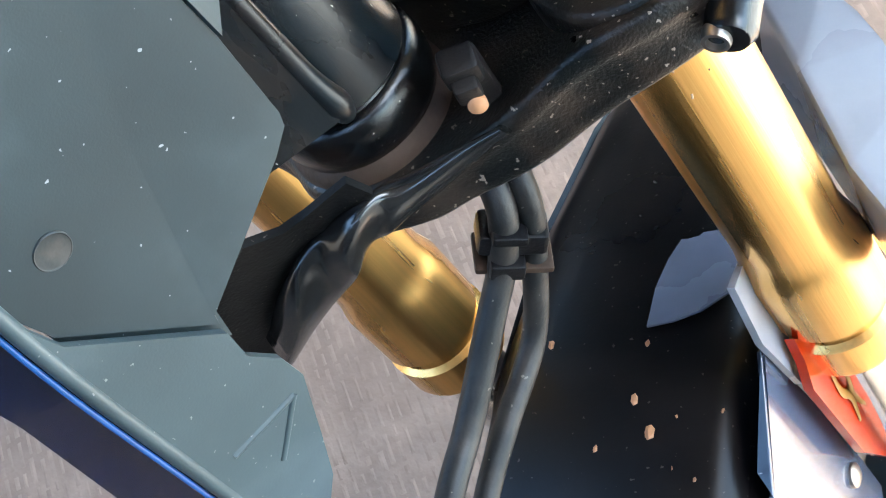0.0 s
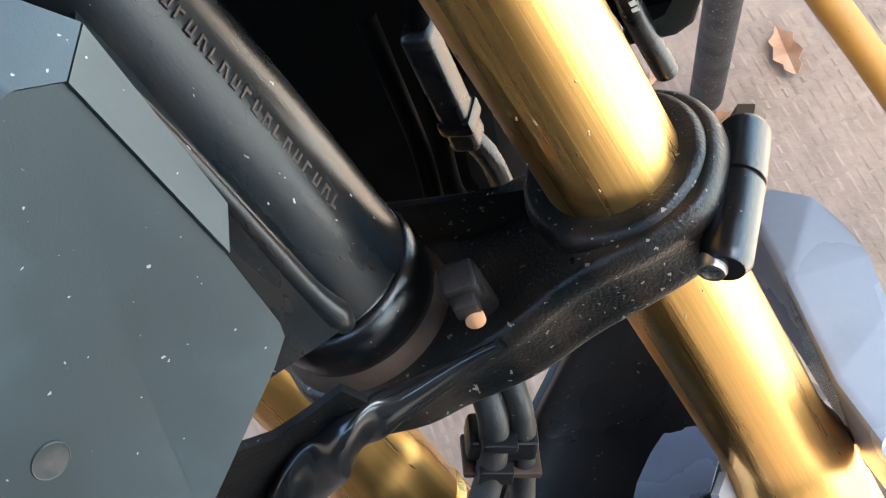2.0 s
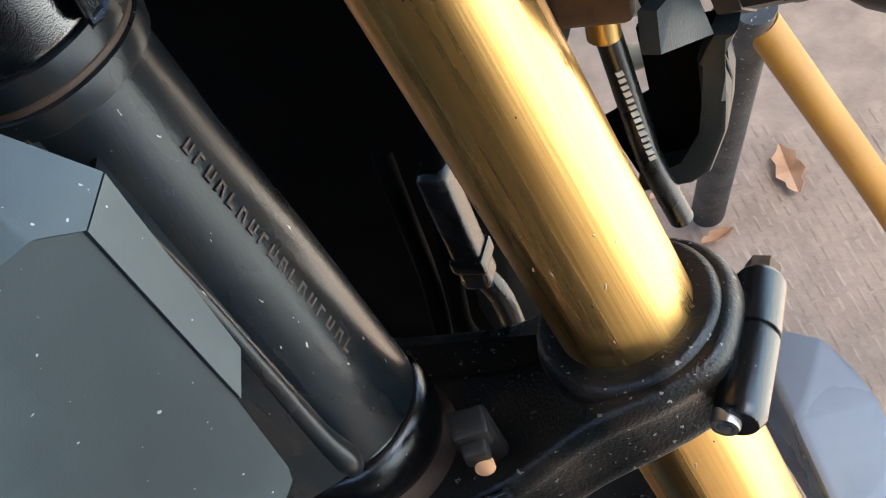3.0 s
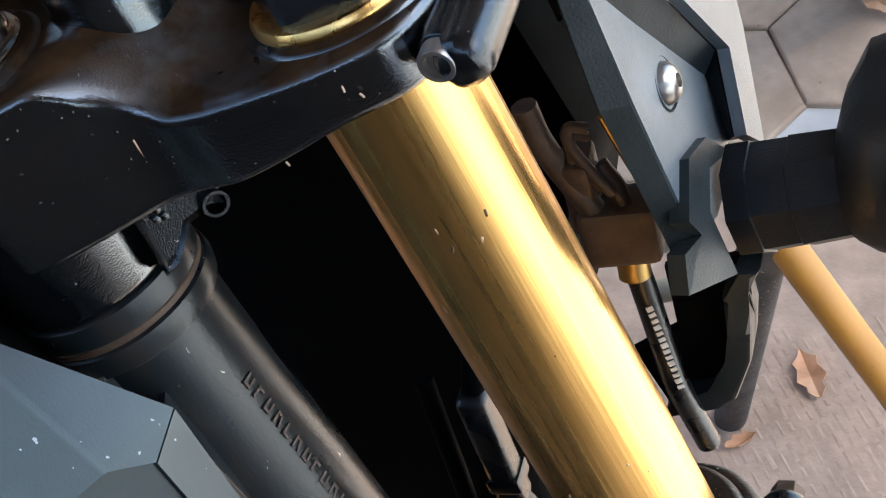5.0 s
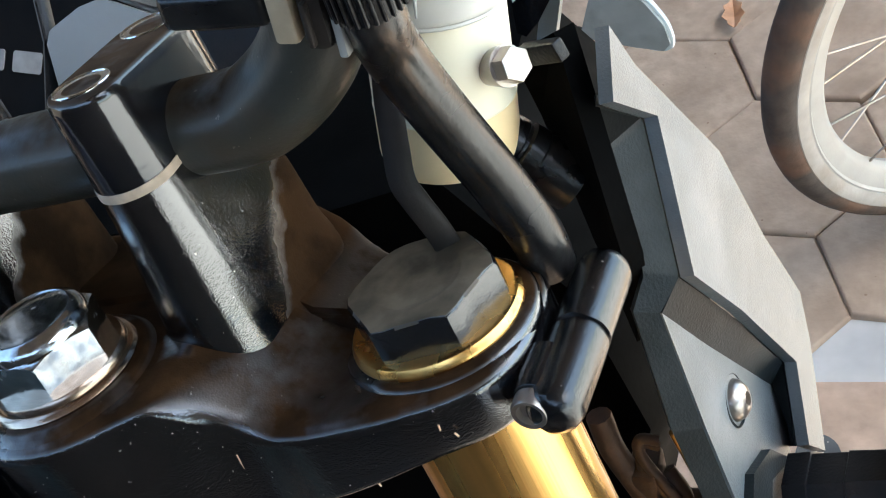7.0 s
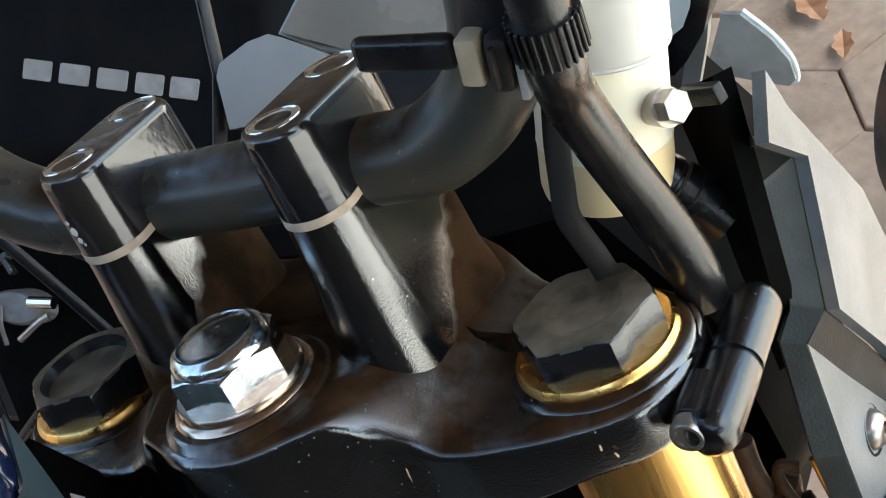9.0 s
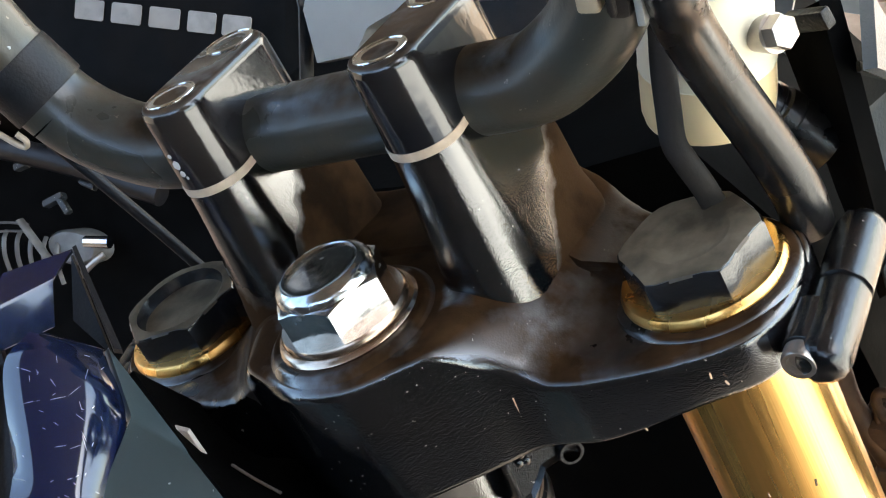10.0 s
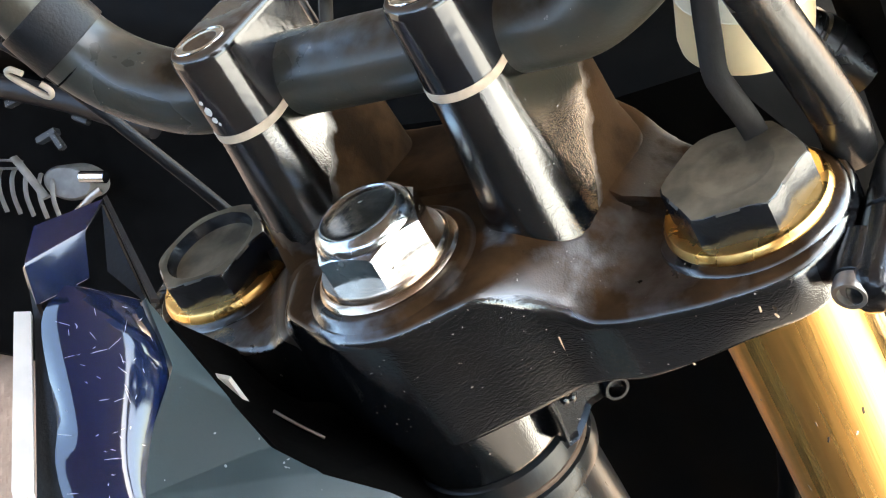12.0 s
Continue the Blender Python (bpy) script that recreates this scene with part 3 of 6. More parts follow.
def riser(sx):
    """A cast column that widens to the rear and flares into the clamp, with a split cap on top."""
    bm = bm_new()
    loops, n = [], 18
    for z in (-0.004, 0.0, 0.004, 0.008, 0.012, 0.0155, 0.019, 0.0215, 0.024, 0.027, 0.031, 0.036, 0.042, 0.048, 0.054, 0.0592, 0.0622):
        u = max(0.0, min(1.0, (0.0622 - z) / 0.0422))
        foot = 0.0055 * max(0.0, (0.026 - z) / 0.030) ** 1.8
        rf = 0.0112 + 0.0036 * u ** 1.4 + foot
        rb = 0.0112 + 0.0040 * ease((0.0622 - z) / 0.028)
        wing = 0.0120 * max(0.0, (0.0205 - z) / 0.0205) ** 1.9
        yf, yb = -0.0083 - 0.0002 * u, 0.0215 + 0.003 * u
        loop = []
        for k in range(n + 1):
            a = math.pi + math.pi * k / n
            loop.append((sx * (RX + rf * math.cos(a)), yf + rf * math.sin(a), z))
        for k in range(1, 8):
            w = ease(k / 8)
            wide = rf + (rb + wing - rf) * w
            loop.append((sx * (RX + wide), yf + (yb - yf) * k / 8, z))
        for k in range(n + 1):
            a = math.pi * k / n
            loop.append((sx * (RX + (rb + wing) * math.cos(a)), yb + (rb + 0.2 * wing) * math.sin(a), z))
        for k in range(7, 0, -1):
            w = ease(k / 8)
            loop.append((sx * (RX - rf - (rb + wing - rf) * w), yf + (yb - yf) * k / 8, z))
        loops.append(loop)
    loft(bm, loops)
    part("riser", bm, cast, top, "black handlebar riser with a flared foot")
    bm = bm_new()
    slab(bm, stadium(0.0153, 0.01145, (sx * RX, BY), n=20), 0.0620, 0.0646, 0.0005, 2)
    part("gap_line", bm, tan, top, "tan line of bare metal at the riser joint")
    bm = bm_new()
    loops = []
    for z, half, r, slope in ((0.0644, 0.0153, 0.0112, 0), (0.0850, 0.0152, 0.0110, -0.10), (0.0870, 0.0150, 0.0107, -0.10), (0.0882, 0.0146, 0.0100, -0.10), (0.0887, 0.0140, 0.0090, -0.1)):
        loops.append([(sx * RX + x, BY + y, z + slope * y * (1 if z > 0.07 else 0)) for x, y in stadium(half, r, n=30)])
    loft(bm, loops)
    cap = part("riser_cap", bm, gloss, top, "glossy black handlebar clamp cap")
    for y in (-0.0165, 0.0165):
        zt = 0.0887 - 0.1 * y
        bm = lathe(bm_new(), [(0.0076, -0.002), (0.0078, 0.0001), (0.0076, 0.0004), (0.0073, 0.0004), (0.0070, 0.0001), (0.0052, 0.0), (0.0050, -0.0006), (0.0, -0.0007)], (sx * RX, BY + y, zt), (0, 0.1, 1), 32)
        part("bolt", bm, chrome, cap, "bright bolt head sunk in the cap")


BY = 0.007
riser(1), riser(-1)
for x, y, z, s in ((-0.0388, -0.0192, 0.0735, 1.0), (-0.0383, -0.0194, 0.0705, 0.7), (-0.0396, -0.0190, 0.0765, 0.5), (-0.0374, -0.0194, 0.0690, 0.4)):
    bm = bm_new()
    bmesh.ops.create_icosphere(bm, subdivisions=1, radius=0.0014 * s, matrix=Matrix.Translation((x, y, z)) @ Matrix.Diagonal((1, 0.25, 1.2, 1)))
    part("paint_chip", bm, white_mark, top, "chipped pale paint spot")

for a, b in (((0.0437, -0.0392, -0.0044), (0.0431, -0.0392, -0.0116)), ((0.0976, -0.0310, -0.0080), (0.0974, -0.0310, -0.0098)), ((0.0958, -0.0310, -0.0133), (0.0958, -0.0310, -0.0153)), ((0.1008, -0.0310, -0.0110), (0.1014, -0.0310, -0.0123)), ((0.0632, -0.0352, -0.0116), (0.0635, -0.0352, -0.0124)), ((0.0722, -0.0310, -0.0255), (0.0725, -0.0310, -0.0268))):
    part("scratch", tube(bm_new(), [a, b], 0.00028, 6, 1, smooth=False), nick_pale, top, "small pale scratch")

nut = thing("stem_nut", "chrome domed hexagonal steering stem nut on a steel washer", "nut", (0, SY, 0.0225))
bm = lathe(bm_new(), [(0.0, 0.0225), (0.0212, 0.0225), (0.0215, 0.0232), (0.0208, 0.0242), (0.0195, 0.0246), (0.0195, 0.0258), (0.0188, 0.0268), (0.0, 0.0268)], (0, SY, 0), seg=56)
part("washer", bm, washer_steel, nut, "stepped steel washer with brown dirt")
bm = hex_head(bm_new(), 0.0172, 0.0268, 0.0372, (0, SY), radians(-62))
lathe(bm, [(0.0150, 0.0366), (0.0148, 0.0384), (0.0140, 0.0400), (0.0124, 0.0411), (0.0116, 0.0412), (0.0108, 0.0406), (0.0080, 0.0403), (0.0, 0.0402)], (0, SY, 0), seg=48)
part("hexagon", bm, zinc, nut, "polished hexagon with a dished top")

# ---------------------------------------------------------------- handlebar
bar = thing("handlebar", "matt black tubular handlebar with wear marks, held in two risers", "handlebar", (0, 0.007, 0.0645))
half_bar = [(0.045, BY, 0.0645), (0.059, BY, 0.0645), (0.069, BY, 0.0662), (0.0825, BY, 0.0735), (0.0920, BY, 0.0825), (0.0985, BY, 0.0940), (0.1025, BY, 0.107), (0.112, BY - 0.004, 0.140), (0.15, BY - 0.018, 0.172), (0.26, BY - 0.05, 0.185), (0.36, BY - 0.09, 0.19)]
pts = [(-x, y, z) for x, y, z in half_bar[::-1]] + [(0, BY, 0.0645)] + half_bar
part("tube", tube(bm_new(), pts, 0.0125, 28, 8), bar_paint, bar)
for s in (1, -1):
    e0 = Vector((s * 0.26, BY - 0.05, 0.185))
    e1 = Vector((s * 0.37, BY - 0.094, 0.1905))
    bm = lathe(bm_new(), [(0.0127, 0), (0.019, 0.0), (0.019, 0.004), (0.0165, 0.006), (0.0165, (e1 - e0).length - 0.003), (0.014, (e1 - e0).length)], e0, e1 - e0, 32)
    part("grip", bm, rubber, bar, "black rubber grip")

# ---------------------------------------------------------------- frame head
fr = thing("bike_frame", "black painted steering head of a motorcycle frame with stamped marks", "motorcycle frame", (0, SY, -0.25))
bm = lathe(bm_new(), [(0.0238, -0.0440), (0.0262, -0.0455), (0.0266, -0.0500), (0.0262, -0.0525), (0.0250, -0.0530), (0.0250, -0.0545), (0.0272, -0.0555), (0.0276, -0.0590), (0.0268, -0.0625), (0.0246, -0.0640), (0.0248, -0.10), (0.0266, -0.15), (0.0274, -0.2125), (0.0262, -0.2140), (0.0240, -0.2145)], (0, SY, 0), seg=64)
part("head_tube", bm, frame_paint, fr)
bm = lathe(bm_new(), [(0.0250, -0.2135), (0.0256, -0.2155), (0.0272, -0.2160), (0.0288, -0.2180), (0.0296, -0.2220), (0.0292, -0.2270), (0.0286, -0.2315), (0.0272, -0.2350), (0.0252, -0.2370), (0.0, -0.2372)], (0, SY, 0), seg=56)
part("bearing_cup", bm, cast_plain, fr, "glossy black bearing cup")
bm = lathe(bm_new(), [(0.0275, -0.2345), (0.0298, -0.2372), (0.0302, -0.2405), (0.0, -0.241)], (0, SY, 0), seg=56)
part("bearing_seat", bm, rust, fr, "dusty brown bearing seat")
# frame spine behind the head tube
bm = bm_new()
loft(bm, [[(-0.012, SY - 0.012, -0.195), (0.004, SY - 0.02, -0.195), (0.004, SY - 0.02, -0.05), (-0.012, SY - 0.012, -0.06)],
          [(-0.02, SY - 0.05, -0.19), (0.006, SY - 0.047, -0.186), (0.006, SY - 0.045, -0.09), (-0.02, SY - 0.05, -0.10)],
          [(-0.035, SY - 0.06, -0.19), (-0.02, SY - 0.05, -0.186), (-0.02, SY - 0.05, -0.11), (-0.035, SY - 0.06, -0.12)]])
part("gusset", bm, frame_paint, fr, "welded gusset plate behind the head tube")

# ---------------------------------------------------------------- lower clamp
low = thing("lower_clamp", "black cast lower fork clamp spotted with dried mud", "fork clamp", (0, 0, -0.262))
bm = bm_new()
half = [(0.0, -0.066), (0.02, -0.062), (0.036, -0.054), (0.06, -0.047), (0.078, -0.040), (0.098, -0.034), (0.112, -0.026), (0.123, -0.014), (0.123, 0.012), (0.11, 0.028), (0.0905, 0.033), (0.072, 0.03), (0.05, 0.02), (0.0, 0.018)]
left = [(-0.018, -0.060), (-0.032, -0.046), (-0.05, -0.034), (-0.07, -0.031)] + [(-x, y) for x, y in half[5:-1]]
outline = half + left[::-1]
plate(bm, outline, lambda x, y: -0.2405 + 0.0215 * ease((abs(x) - 0.03) / 0.07), lambda x, y: -0.2640 + 0.0180 * ease((abs(x) - 0.035) / 0.075),
      [(0.0, 0.003), (0.0015, 0.0008), (0.003, 0.0), (0.006, 0.0001), (0.0085, 0.0012), (-0.0115, 0.0014), (-0.0088, 0.0003), (-0.006, 0.0), (-0.0025, 0.0006), (-0.0008, 0.0018), (0.0, 0.0034)], 0.0, 4)
for s in (1, -1):
    lathe(bm, [(0.0275, -0.249), (0.0298, -0.2465), (0.0302, -0.221), (0.0290, -0.2175), (0.0268, -0.2160), (0.0218, -0.2160)], (s * FX, 0, 0), seg=56)
part("body", bm, cast_muddy, low)
for s in (1, -1):
    bm = lathe(bm_new(), [(0.0, -0.030), (0.0060, -0.0295), (0.0080, -0.0265), (0.0085, 0.001), (0.0074, 0.0014), (0.0074, 0.0026), (0.0085, 0.0030), (0.0081, 0.022), (0.0066, 0.0245), (0.0, 0.0247)], (s * 0.1240, 0, -0.2360), (0, 1, 0), 36)
    barrel = part("pinch_barrel", bm, cast_plain, low)
    bm = lathe(bm_new(), [(0.0, -0.0296), (0.0026, -0.0296), (0.0030, -0.0318), (0.0042, -0.0318), (0.0046, -0.0306), (0.0046, -0.027)], (s * 0.1222, 0, -0.2345), (0.05, 1, 0), 24)
    part("bolt", bm, steel, barrel)
    bm = slab(bm_new(), hexagon(0.0056, 0.2), 0.0235, 0.030, 0.001, 2, pose(s * 0.1240, 0, -0.236, -90, 0, 0))
    part("nut", bm, rust, barrel)

# ---------------------------------------------------------------- grey and blue side cowl beside the steering head
cowl = thing("side_cowl", "dark grey inner cowl with a glossy dark blue scratched outer panel", "cowl panel", (-0.02, -0.11, -0.30))
MAIN = [(0.0209, -0.0782, -0.0743), (0.0157, -0.0879, -0.0655), (-0.0234, -0.150, -0.06), (-0.0344, -0.1513, -0.1564), (-0.0335, -0.1475, -0.1760), (-0.0205, -0.1185, -0.2230), (-0.0196, -0.118, -0.2188),
        (0.0068, -0.0802, -0.1964), (0.0118, -0.0738, -0.1905), (0.0127, -0.0725, -0.1860), (0.0163, -0.0729, -0.1501)]
bm = bm_new()
mid = sum((Vector(p) for p in MAIN), Vector()) / len(MAIN)
inward = -Vector((0.84, -0.536, -0.088)).normalized()
rings = [[Vector(p).lerp(mid, s) + inward * d for p in MAIN] for s, d in ((0.0, 0.003), (0.0, 0.0005), (0.004, 0.0), (0.12, 0.0001), (0.3, 0.0004), (0.5, 0.0009), (0.75, 0.0013), (0.97, 0.0015))]
loft(bm, rings)
panel_tree = BVHTree.FromBMesh(bm)
part("inner_panel", bm, grey_plastic, cowl, "dull dark grey plastic panel")
MN = Vector((0.84, -0.536, -0.088)).normalized()
hit = panel_tree.ray_cast(Vector((-0.0229, -0.1330, -0.1560)) + MN * 0.05, -MN)[0] or Vector((-0.0229, -0.1330, -0.1560))
bm = lathe(bm_new(), [(0.0060, -0.002), (0.0060, 0.0003), (0.0057, 0.0006), (0.0053, 0.0003), (0.0, 0.0001)], hit, (0.84, -0.536, -0.088), 32)
part("mould_mark", bm, mould_shade_grime, cowl, "round mould mark, its recess shade painted, with brown grime")
bm = bm_new()
LOWP = [(-0.0335, -0.1478, -0.1775), (-0.0344, -0.1513, -0.1580), (-0.0387, -0.1512, -0.1991), (-0.0457, -0.1486, -0.281), (-0.052, -0.146, -0.34), (-0.0342, -0.1262, -0.3085), (-0.0287, -0.1204, -0.2902),
        (-0.0212, -0.1125, -0.2640), (-0.0205, -0.1135, -0.2510), (-0.0225, -0.1195, -0.2380), (-0.0208, -0.1190, -0.2245)]
sheet(bm, LOWP, -0.003)
low_tree = BVHTree.FromBMesh(bm)


def snap(a, b, n=6):
    """Points from a to b laid on the lower panel, on the side of the bike's right."""
    out = []
    for k in range(n):
        p = Vector(a).lerp(Vector(b), k / (n - 1))
        hit = low_tree.ray_cast(p - inward * 0.04, inward)[0]
        out.append(hit or p)
    return out


part("lower_panel", bm, low_sheen_plastic, cowl, "lower grey panel, paled for its sky sheen, with a moulded rib")
for a, b in (((-0.0387, -0.1408, -0.2630), (-0.0249, -0.1180, -0.2664)), ((-0.0249, -0.1180, -0.2664), (-0.0357, -0.1327, -0.2830))):
    part("rib", tube(bm_new(), [p + inward * 0.0005 for p in snap(a, b)], 0.0015, 10, 2), low_sheen_plastic, cowl, "moulded rib")
bm = bm_new()
sheet(bm, [Vector(p) + inward * 0.0045 for p in ((-0.0338, -0.1480, -0.1680), (-0.0180, -0.1150, -0.2120), (-0.0205, -0.1185, -0.2330), (-0.0342, -0.1485, -0.1860))], 0.001)
part("seam_backing", bm, grey_plastic, cowl, "grey flange behind the panel seam")
# lip along the blue edge
bm = tube(bm_new(), [(-0.0215, -0.1505, -0.05), (-0.0310, -0.1520, -0.1300), (-0.0365, -0.1530, -0.1900), (-0.0430, -0.1505, -0.2600), (-0.0500, -0.1475, -0.3300)], 0.0028, 12, 6)
part("lip", bm, low_sheen_plastic, cowl, "rounded grey lip")
bm = tube(bm_new(), [(-0.0245, -0.1535, -0.05), (-0.0340, -0.1550, -0.1300), (-0.0395, -0.1560, -0.1900), (-0.0460, -0.1535, -0.2600), (-0.0530, -0.1505, -0.3300)], 0.0011, 10, 6)
part("blue_edge", bm, edge_glint_blue, cowl, "rolled blue edge, its glint painted bright")
# upper chamfer and top ledge that rises to the tip
bm = bm_new()
sheet(bm, [(0.0209, -0.0782, -0.0743), (0.0163, -0.0729, -0.1501), (0.0190, -0.0640, -0.1400), (0.0255, -0.0665, -0.0675)], -0.002)
part("edge_facet", bm, grey_plastic, cowl)
bm = bm_new()
sheet(bm, [(0.0255, -0.0665, -0.0675), (0.0004, -0.0831, -0.0175), (-0.0195, -0.0817, -0.0081), (-0.0321, -0.0790, -0.0007), (-0.0475, -0.0690, 0.0091), (-0.0712, -0.0523, 0.0355), (-0.0573, -0.0704, 0.0242), (-0.0527, -0.1031, 0.0093),
           (-0.0234, -0.150, -0.0600), (0.0157, -0.0879, -0.0655), (0.0209, -0.0782, -0.0743)], -0.0025, 0.0012, 2,
      [(0, 1, 9, 10), (1, 8, 9), (1, 2, 7, 8), (2, 3, 7), (3, 4, 6, 7), (4, 5, 6)])
part("top_ledge", bm, grey_plastic, cowl, "dusty grey ledge that rises to a tip")
bm = bm_new()
B = [(-0.0714, -0.0525, 0.0360), (-0.0575, -0.0706, 0.0247), (-0.0529, -0.1036, 0.0098), (-0.0400, -0.1270, -0.0220), (-0.0236, -0.1507, -0.0600), (-0.0346, -0.1520, -0.1564), (-0.0389, -0.1520, -0.1991), (-0.0459, -0.1494, -0.281),
     (-0.0843, -0.0497, 0.0459), (-0.0879, -0.0704, 0.0491), (-0.0781, -0.0942, 0.0334), (-0.0710, -0.1147, 0.0197), (-0.0480, -0.1600, -0.0450), (-0.0610, -0.1640, -0.1600), (-0.0680, -0.1590, -0.2050), (-0.0750, -0.1580, -0.2600)]
sheet(bm, B, 0.0025, 0.002, 2, [(4, 12, 13, 5), (5, 13, 14, 6), (6, 14, 15, 7)])
LEFT = spline([(-0.0820, -0.0615, 0.0530), (-0.0858, -0.0730, 0.0500), (-0.0781, -0.0942, 0.0334), (-0.0710, -0.1147, 0.0197), (-0.0480, -0.1600, -0.0450)], 6)
RIGHT = spline([(-0.0714, -0.0525, 0.0360), (-0.0575, -0.0706, 0.0247), (-0.0529, -0.1036, 0.0098), (-0.0400, -0.1270, -0.0220), (-0.0236, -0.1507, -0.0600)], 6)
BN = Vector((0.604, -0.257, 0.754))
loops = []
for k, (a, b) in enumerate(zip(LEFT, RIGHT)):
    swell = 0.0062 * ease(k / 7 + 0.25) * (1 - 0.75 * ease((k - 12) / 12))
    loops.append([a.lerp(b, u / 14) + BN * swell * (1 - abs(2 * u / 14 - 1) ** 2.6) for u in range(15)])
loops.insert(0, [p + Vector((-0.001, 0.0022, -0.0012)) for p in loops[0]])
loops.insert(0, [p + Vector((-0.003, 0.0030, -0.0060)) for p in loops[0]])
grid = [[bm.verts.new(p) for p in lp] for lp in loops]
for a, b in zip(grid, grid[1:]):
    for i in range(14):
        bm.faces.new((a[i], a[i + 1], b[i + 1], b[i]))
panel_shape = BVHTree.FromBMesh(bm)
part("outer_panel", bm, blue, cowl, "glossy dark blue painted panel with fine scratches")
rnd = random.Random(11)
for k in range(44):
    a, b = LEFT[rnd.randrange(1, 18)], RIGHT[rnd.randrange(1, 18)]
    at = a.lerp(b, rnd.uniform(0.08, 0.92))
    ang, ln = rnd.uniform(0, 6.28), rnd.choice((0.001, 0.0015, 0.002, 0.003, 0.0045))
    e = (b - a).normalized()
    d = (e * math.cos(ang) + BN.cross(e) * math.sin(ang)) * ln
    pts = [panel_shape.ray_cast(at + d * q + BN * 0.03, -BN)[0] for q in (-0.5, 0.1, 0.5)]
    if all(pts):
        part("scratch", tube(bm_new(), pts, [0.00004, 0.00010, 0.00004], 6, 2), white_mark, cowl, "fine pale scratch")
bm = bm_new()
sheet(bm, [(-0.0883, -0.0264, 0.0559), (-0.0903, -0.0374, 0.0534), (-0.0973, -0.0568, 0.0589), (-0.0931, -0.0652, 0.0502), (-0.0894, -0.0473, 0.0434), (-0.1015, -0.0424, 0.0615)], 0.002, 0.0012, 2, [(0, 5, 2, 1), (1, 2, 3, 4)])
part("upper_panel", bm, blue, cowl, "upper blue painted panel")
# White strip painted for the sky mirrored in the glossy blue cowl side.
bm = bm_new()
sheet(bm, [(-0.0987, -0.0692, 0.0503), (-0.0941, -0.0679, 0.0486), (-0.0801, -0.1142, 0.0236), (-0.0660, -0.1560, -0.0200), (-0.0700, -0.1590, -0.0180), (-0.0841, -0.1169, 0.0270)], 0.003, 0.001, 2, [(0, 1, 2, 5), (5, 2, 3, 4)])
part("trim_strip", bm, white_mark, cowl, "pale strip, the sky reflection on the blue cowl side")
bm = bm_new()
sheet(bm, [(-0.0973, -0.0578, 0.0570), (-0.0931, -0.0662, 0.0480), (-0.0885, -0.0700, 0.0470), (-0.0700, -0.1165, 0.0170), (-0.0801, -0.1150, 0.0220), (-0.0941, -0.0685, 0.0470)], 0.003, 0, 2, [(0, 5, 2, 1), (2, 5, 4, 3)])
part("gap_strip", bm, black_plastic, cowl, "black strip between the panels")
bm = bm_new()
sheet(bm, [(-0.0873, -0.0288, 0.0556), (-0.0856, -0.0436, 0.0420), (-0.0726, -0.0496, 0.0323)], 0.0015)
sheet(bm, [(-0.0863, -0.0285, 0.0560), (-0.0855, -0.0275, 0.0560), (-0.0700, -0.0480, 0.0310), (-0.0718, -0.0490, 0.0325)], 0.004)
part("fin", bm, black_plastic, cowl, "black triangular fin")

# stamped marks on the head tube, as plain bars
marks = thing("stamping", "row of pale stamped marks on the black head tube", "stamped marks", (0.025, SY, -0.19))
for k in range(17):
    z = -0.0905 - k * 0.00535
    a = radians(-12)
    r = 0.0253 + 0.0021 * min(1.0, (-z - 0.10) / 0.10)
    t = Matrix.Translation((r * math.cos(a), SY + r * math.sin(a), z)) @ pose(0, 0, 0, 0, 0, math.degrees(a))
    bm = box(bm_new(), (0.0006, 0.0038, 0.0008), t @ pose(0, 0, 0.0011, 0, 0, 0))
    if k % 3 != 1:
        box(bm, (0.0006, 0.0036, 0.0007), t @ pose(0, 0, -0.0011, 18 if k % 2 else 0, 0, 0))
    if k % 2:
        box(bm, (0.0006, 0.0008, 0.0026), t @ pose(0, 0.0014, 0, 0, 0, 0))
    else:
        box(bm, (0.0006, 0.0008, 0.0026), t @ pose(0, -0.0014, 0, 0, 0, 0))
    part("bar", bm, mark, marks)

# weld seam, flange and lug of the frame head
bm = bm_new()
tube(bm, [(0.0165, -0.0640, -0.075), (0.0182, -0.0625, -0.110), (0.0190, -0.0618, -0.150), (0.0192, -0.0613, -0.185), (0.0196, -0.0600, -0.2000), (0.0180, -0.0585, -0.2075)], [0.0030, 0.0032, 0.0033, 0.0035, 0.0046, 0.0034], 16, 8)
sheet(bm, [(0.0165, -0.0625, -0.075), (0.0188, -0.0605, -0.150), (0.0192, -0.0590, -0.2040), (0.0120, -0.0500, -0.2080), (0.0120, -0.0500, -0.075)], 0.002, 0.0, 2, [(0, 1, 2, 3, 4)])
sheet(bm, [(0.0165, -0.0650, -0.075), (0.0188, -0.0630, -0.150), (0.0188, -0.0620, -0.2040), (-0.0060, -0.0780, -0.2060), (-0.0060, -0.0800, -0.075)], 0.002, 0.0, 2, [(0, 1, 2, 3, 4)])
tube(bm, [(-0.007, SY - 0.0265, -0.085), (-0.003, SY - 0.0275, -0.13), (0.001, SY - 0.0280, -0.18), (0.004, SY - 0.0275, -0.205), (0.005, SY - 0.0265, -0.211)], [0.003, 0.0034, 0.0036, 0.0046, 0.003], 14, 8)
part("weld_seam", bm, frame_paint, fr)
bm = bm_new()
LN = Vector((0.7, -0.72, 0.0)).normalized()
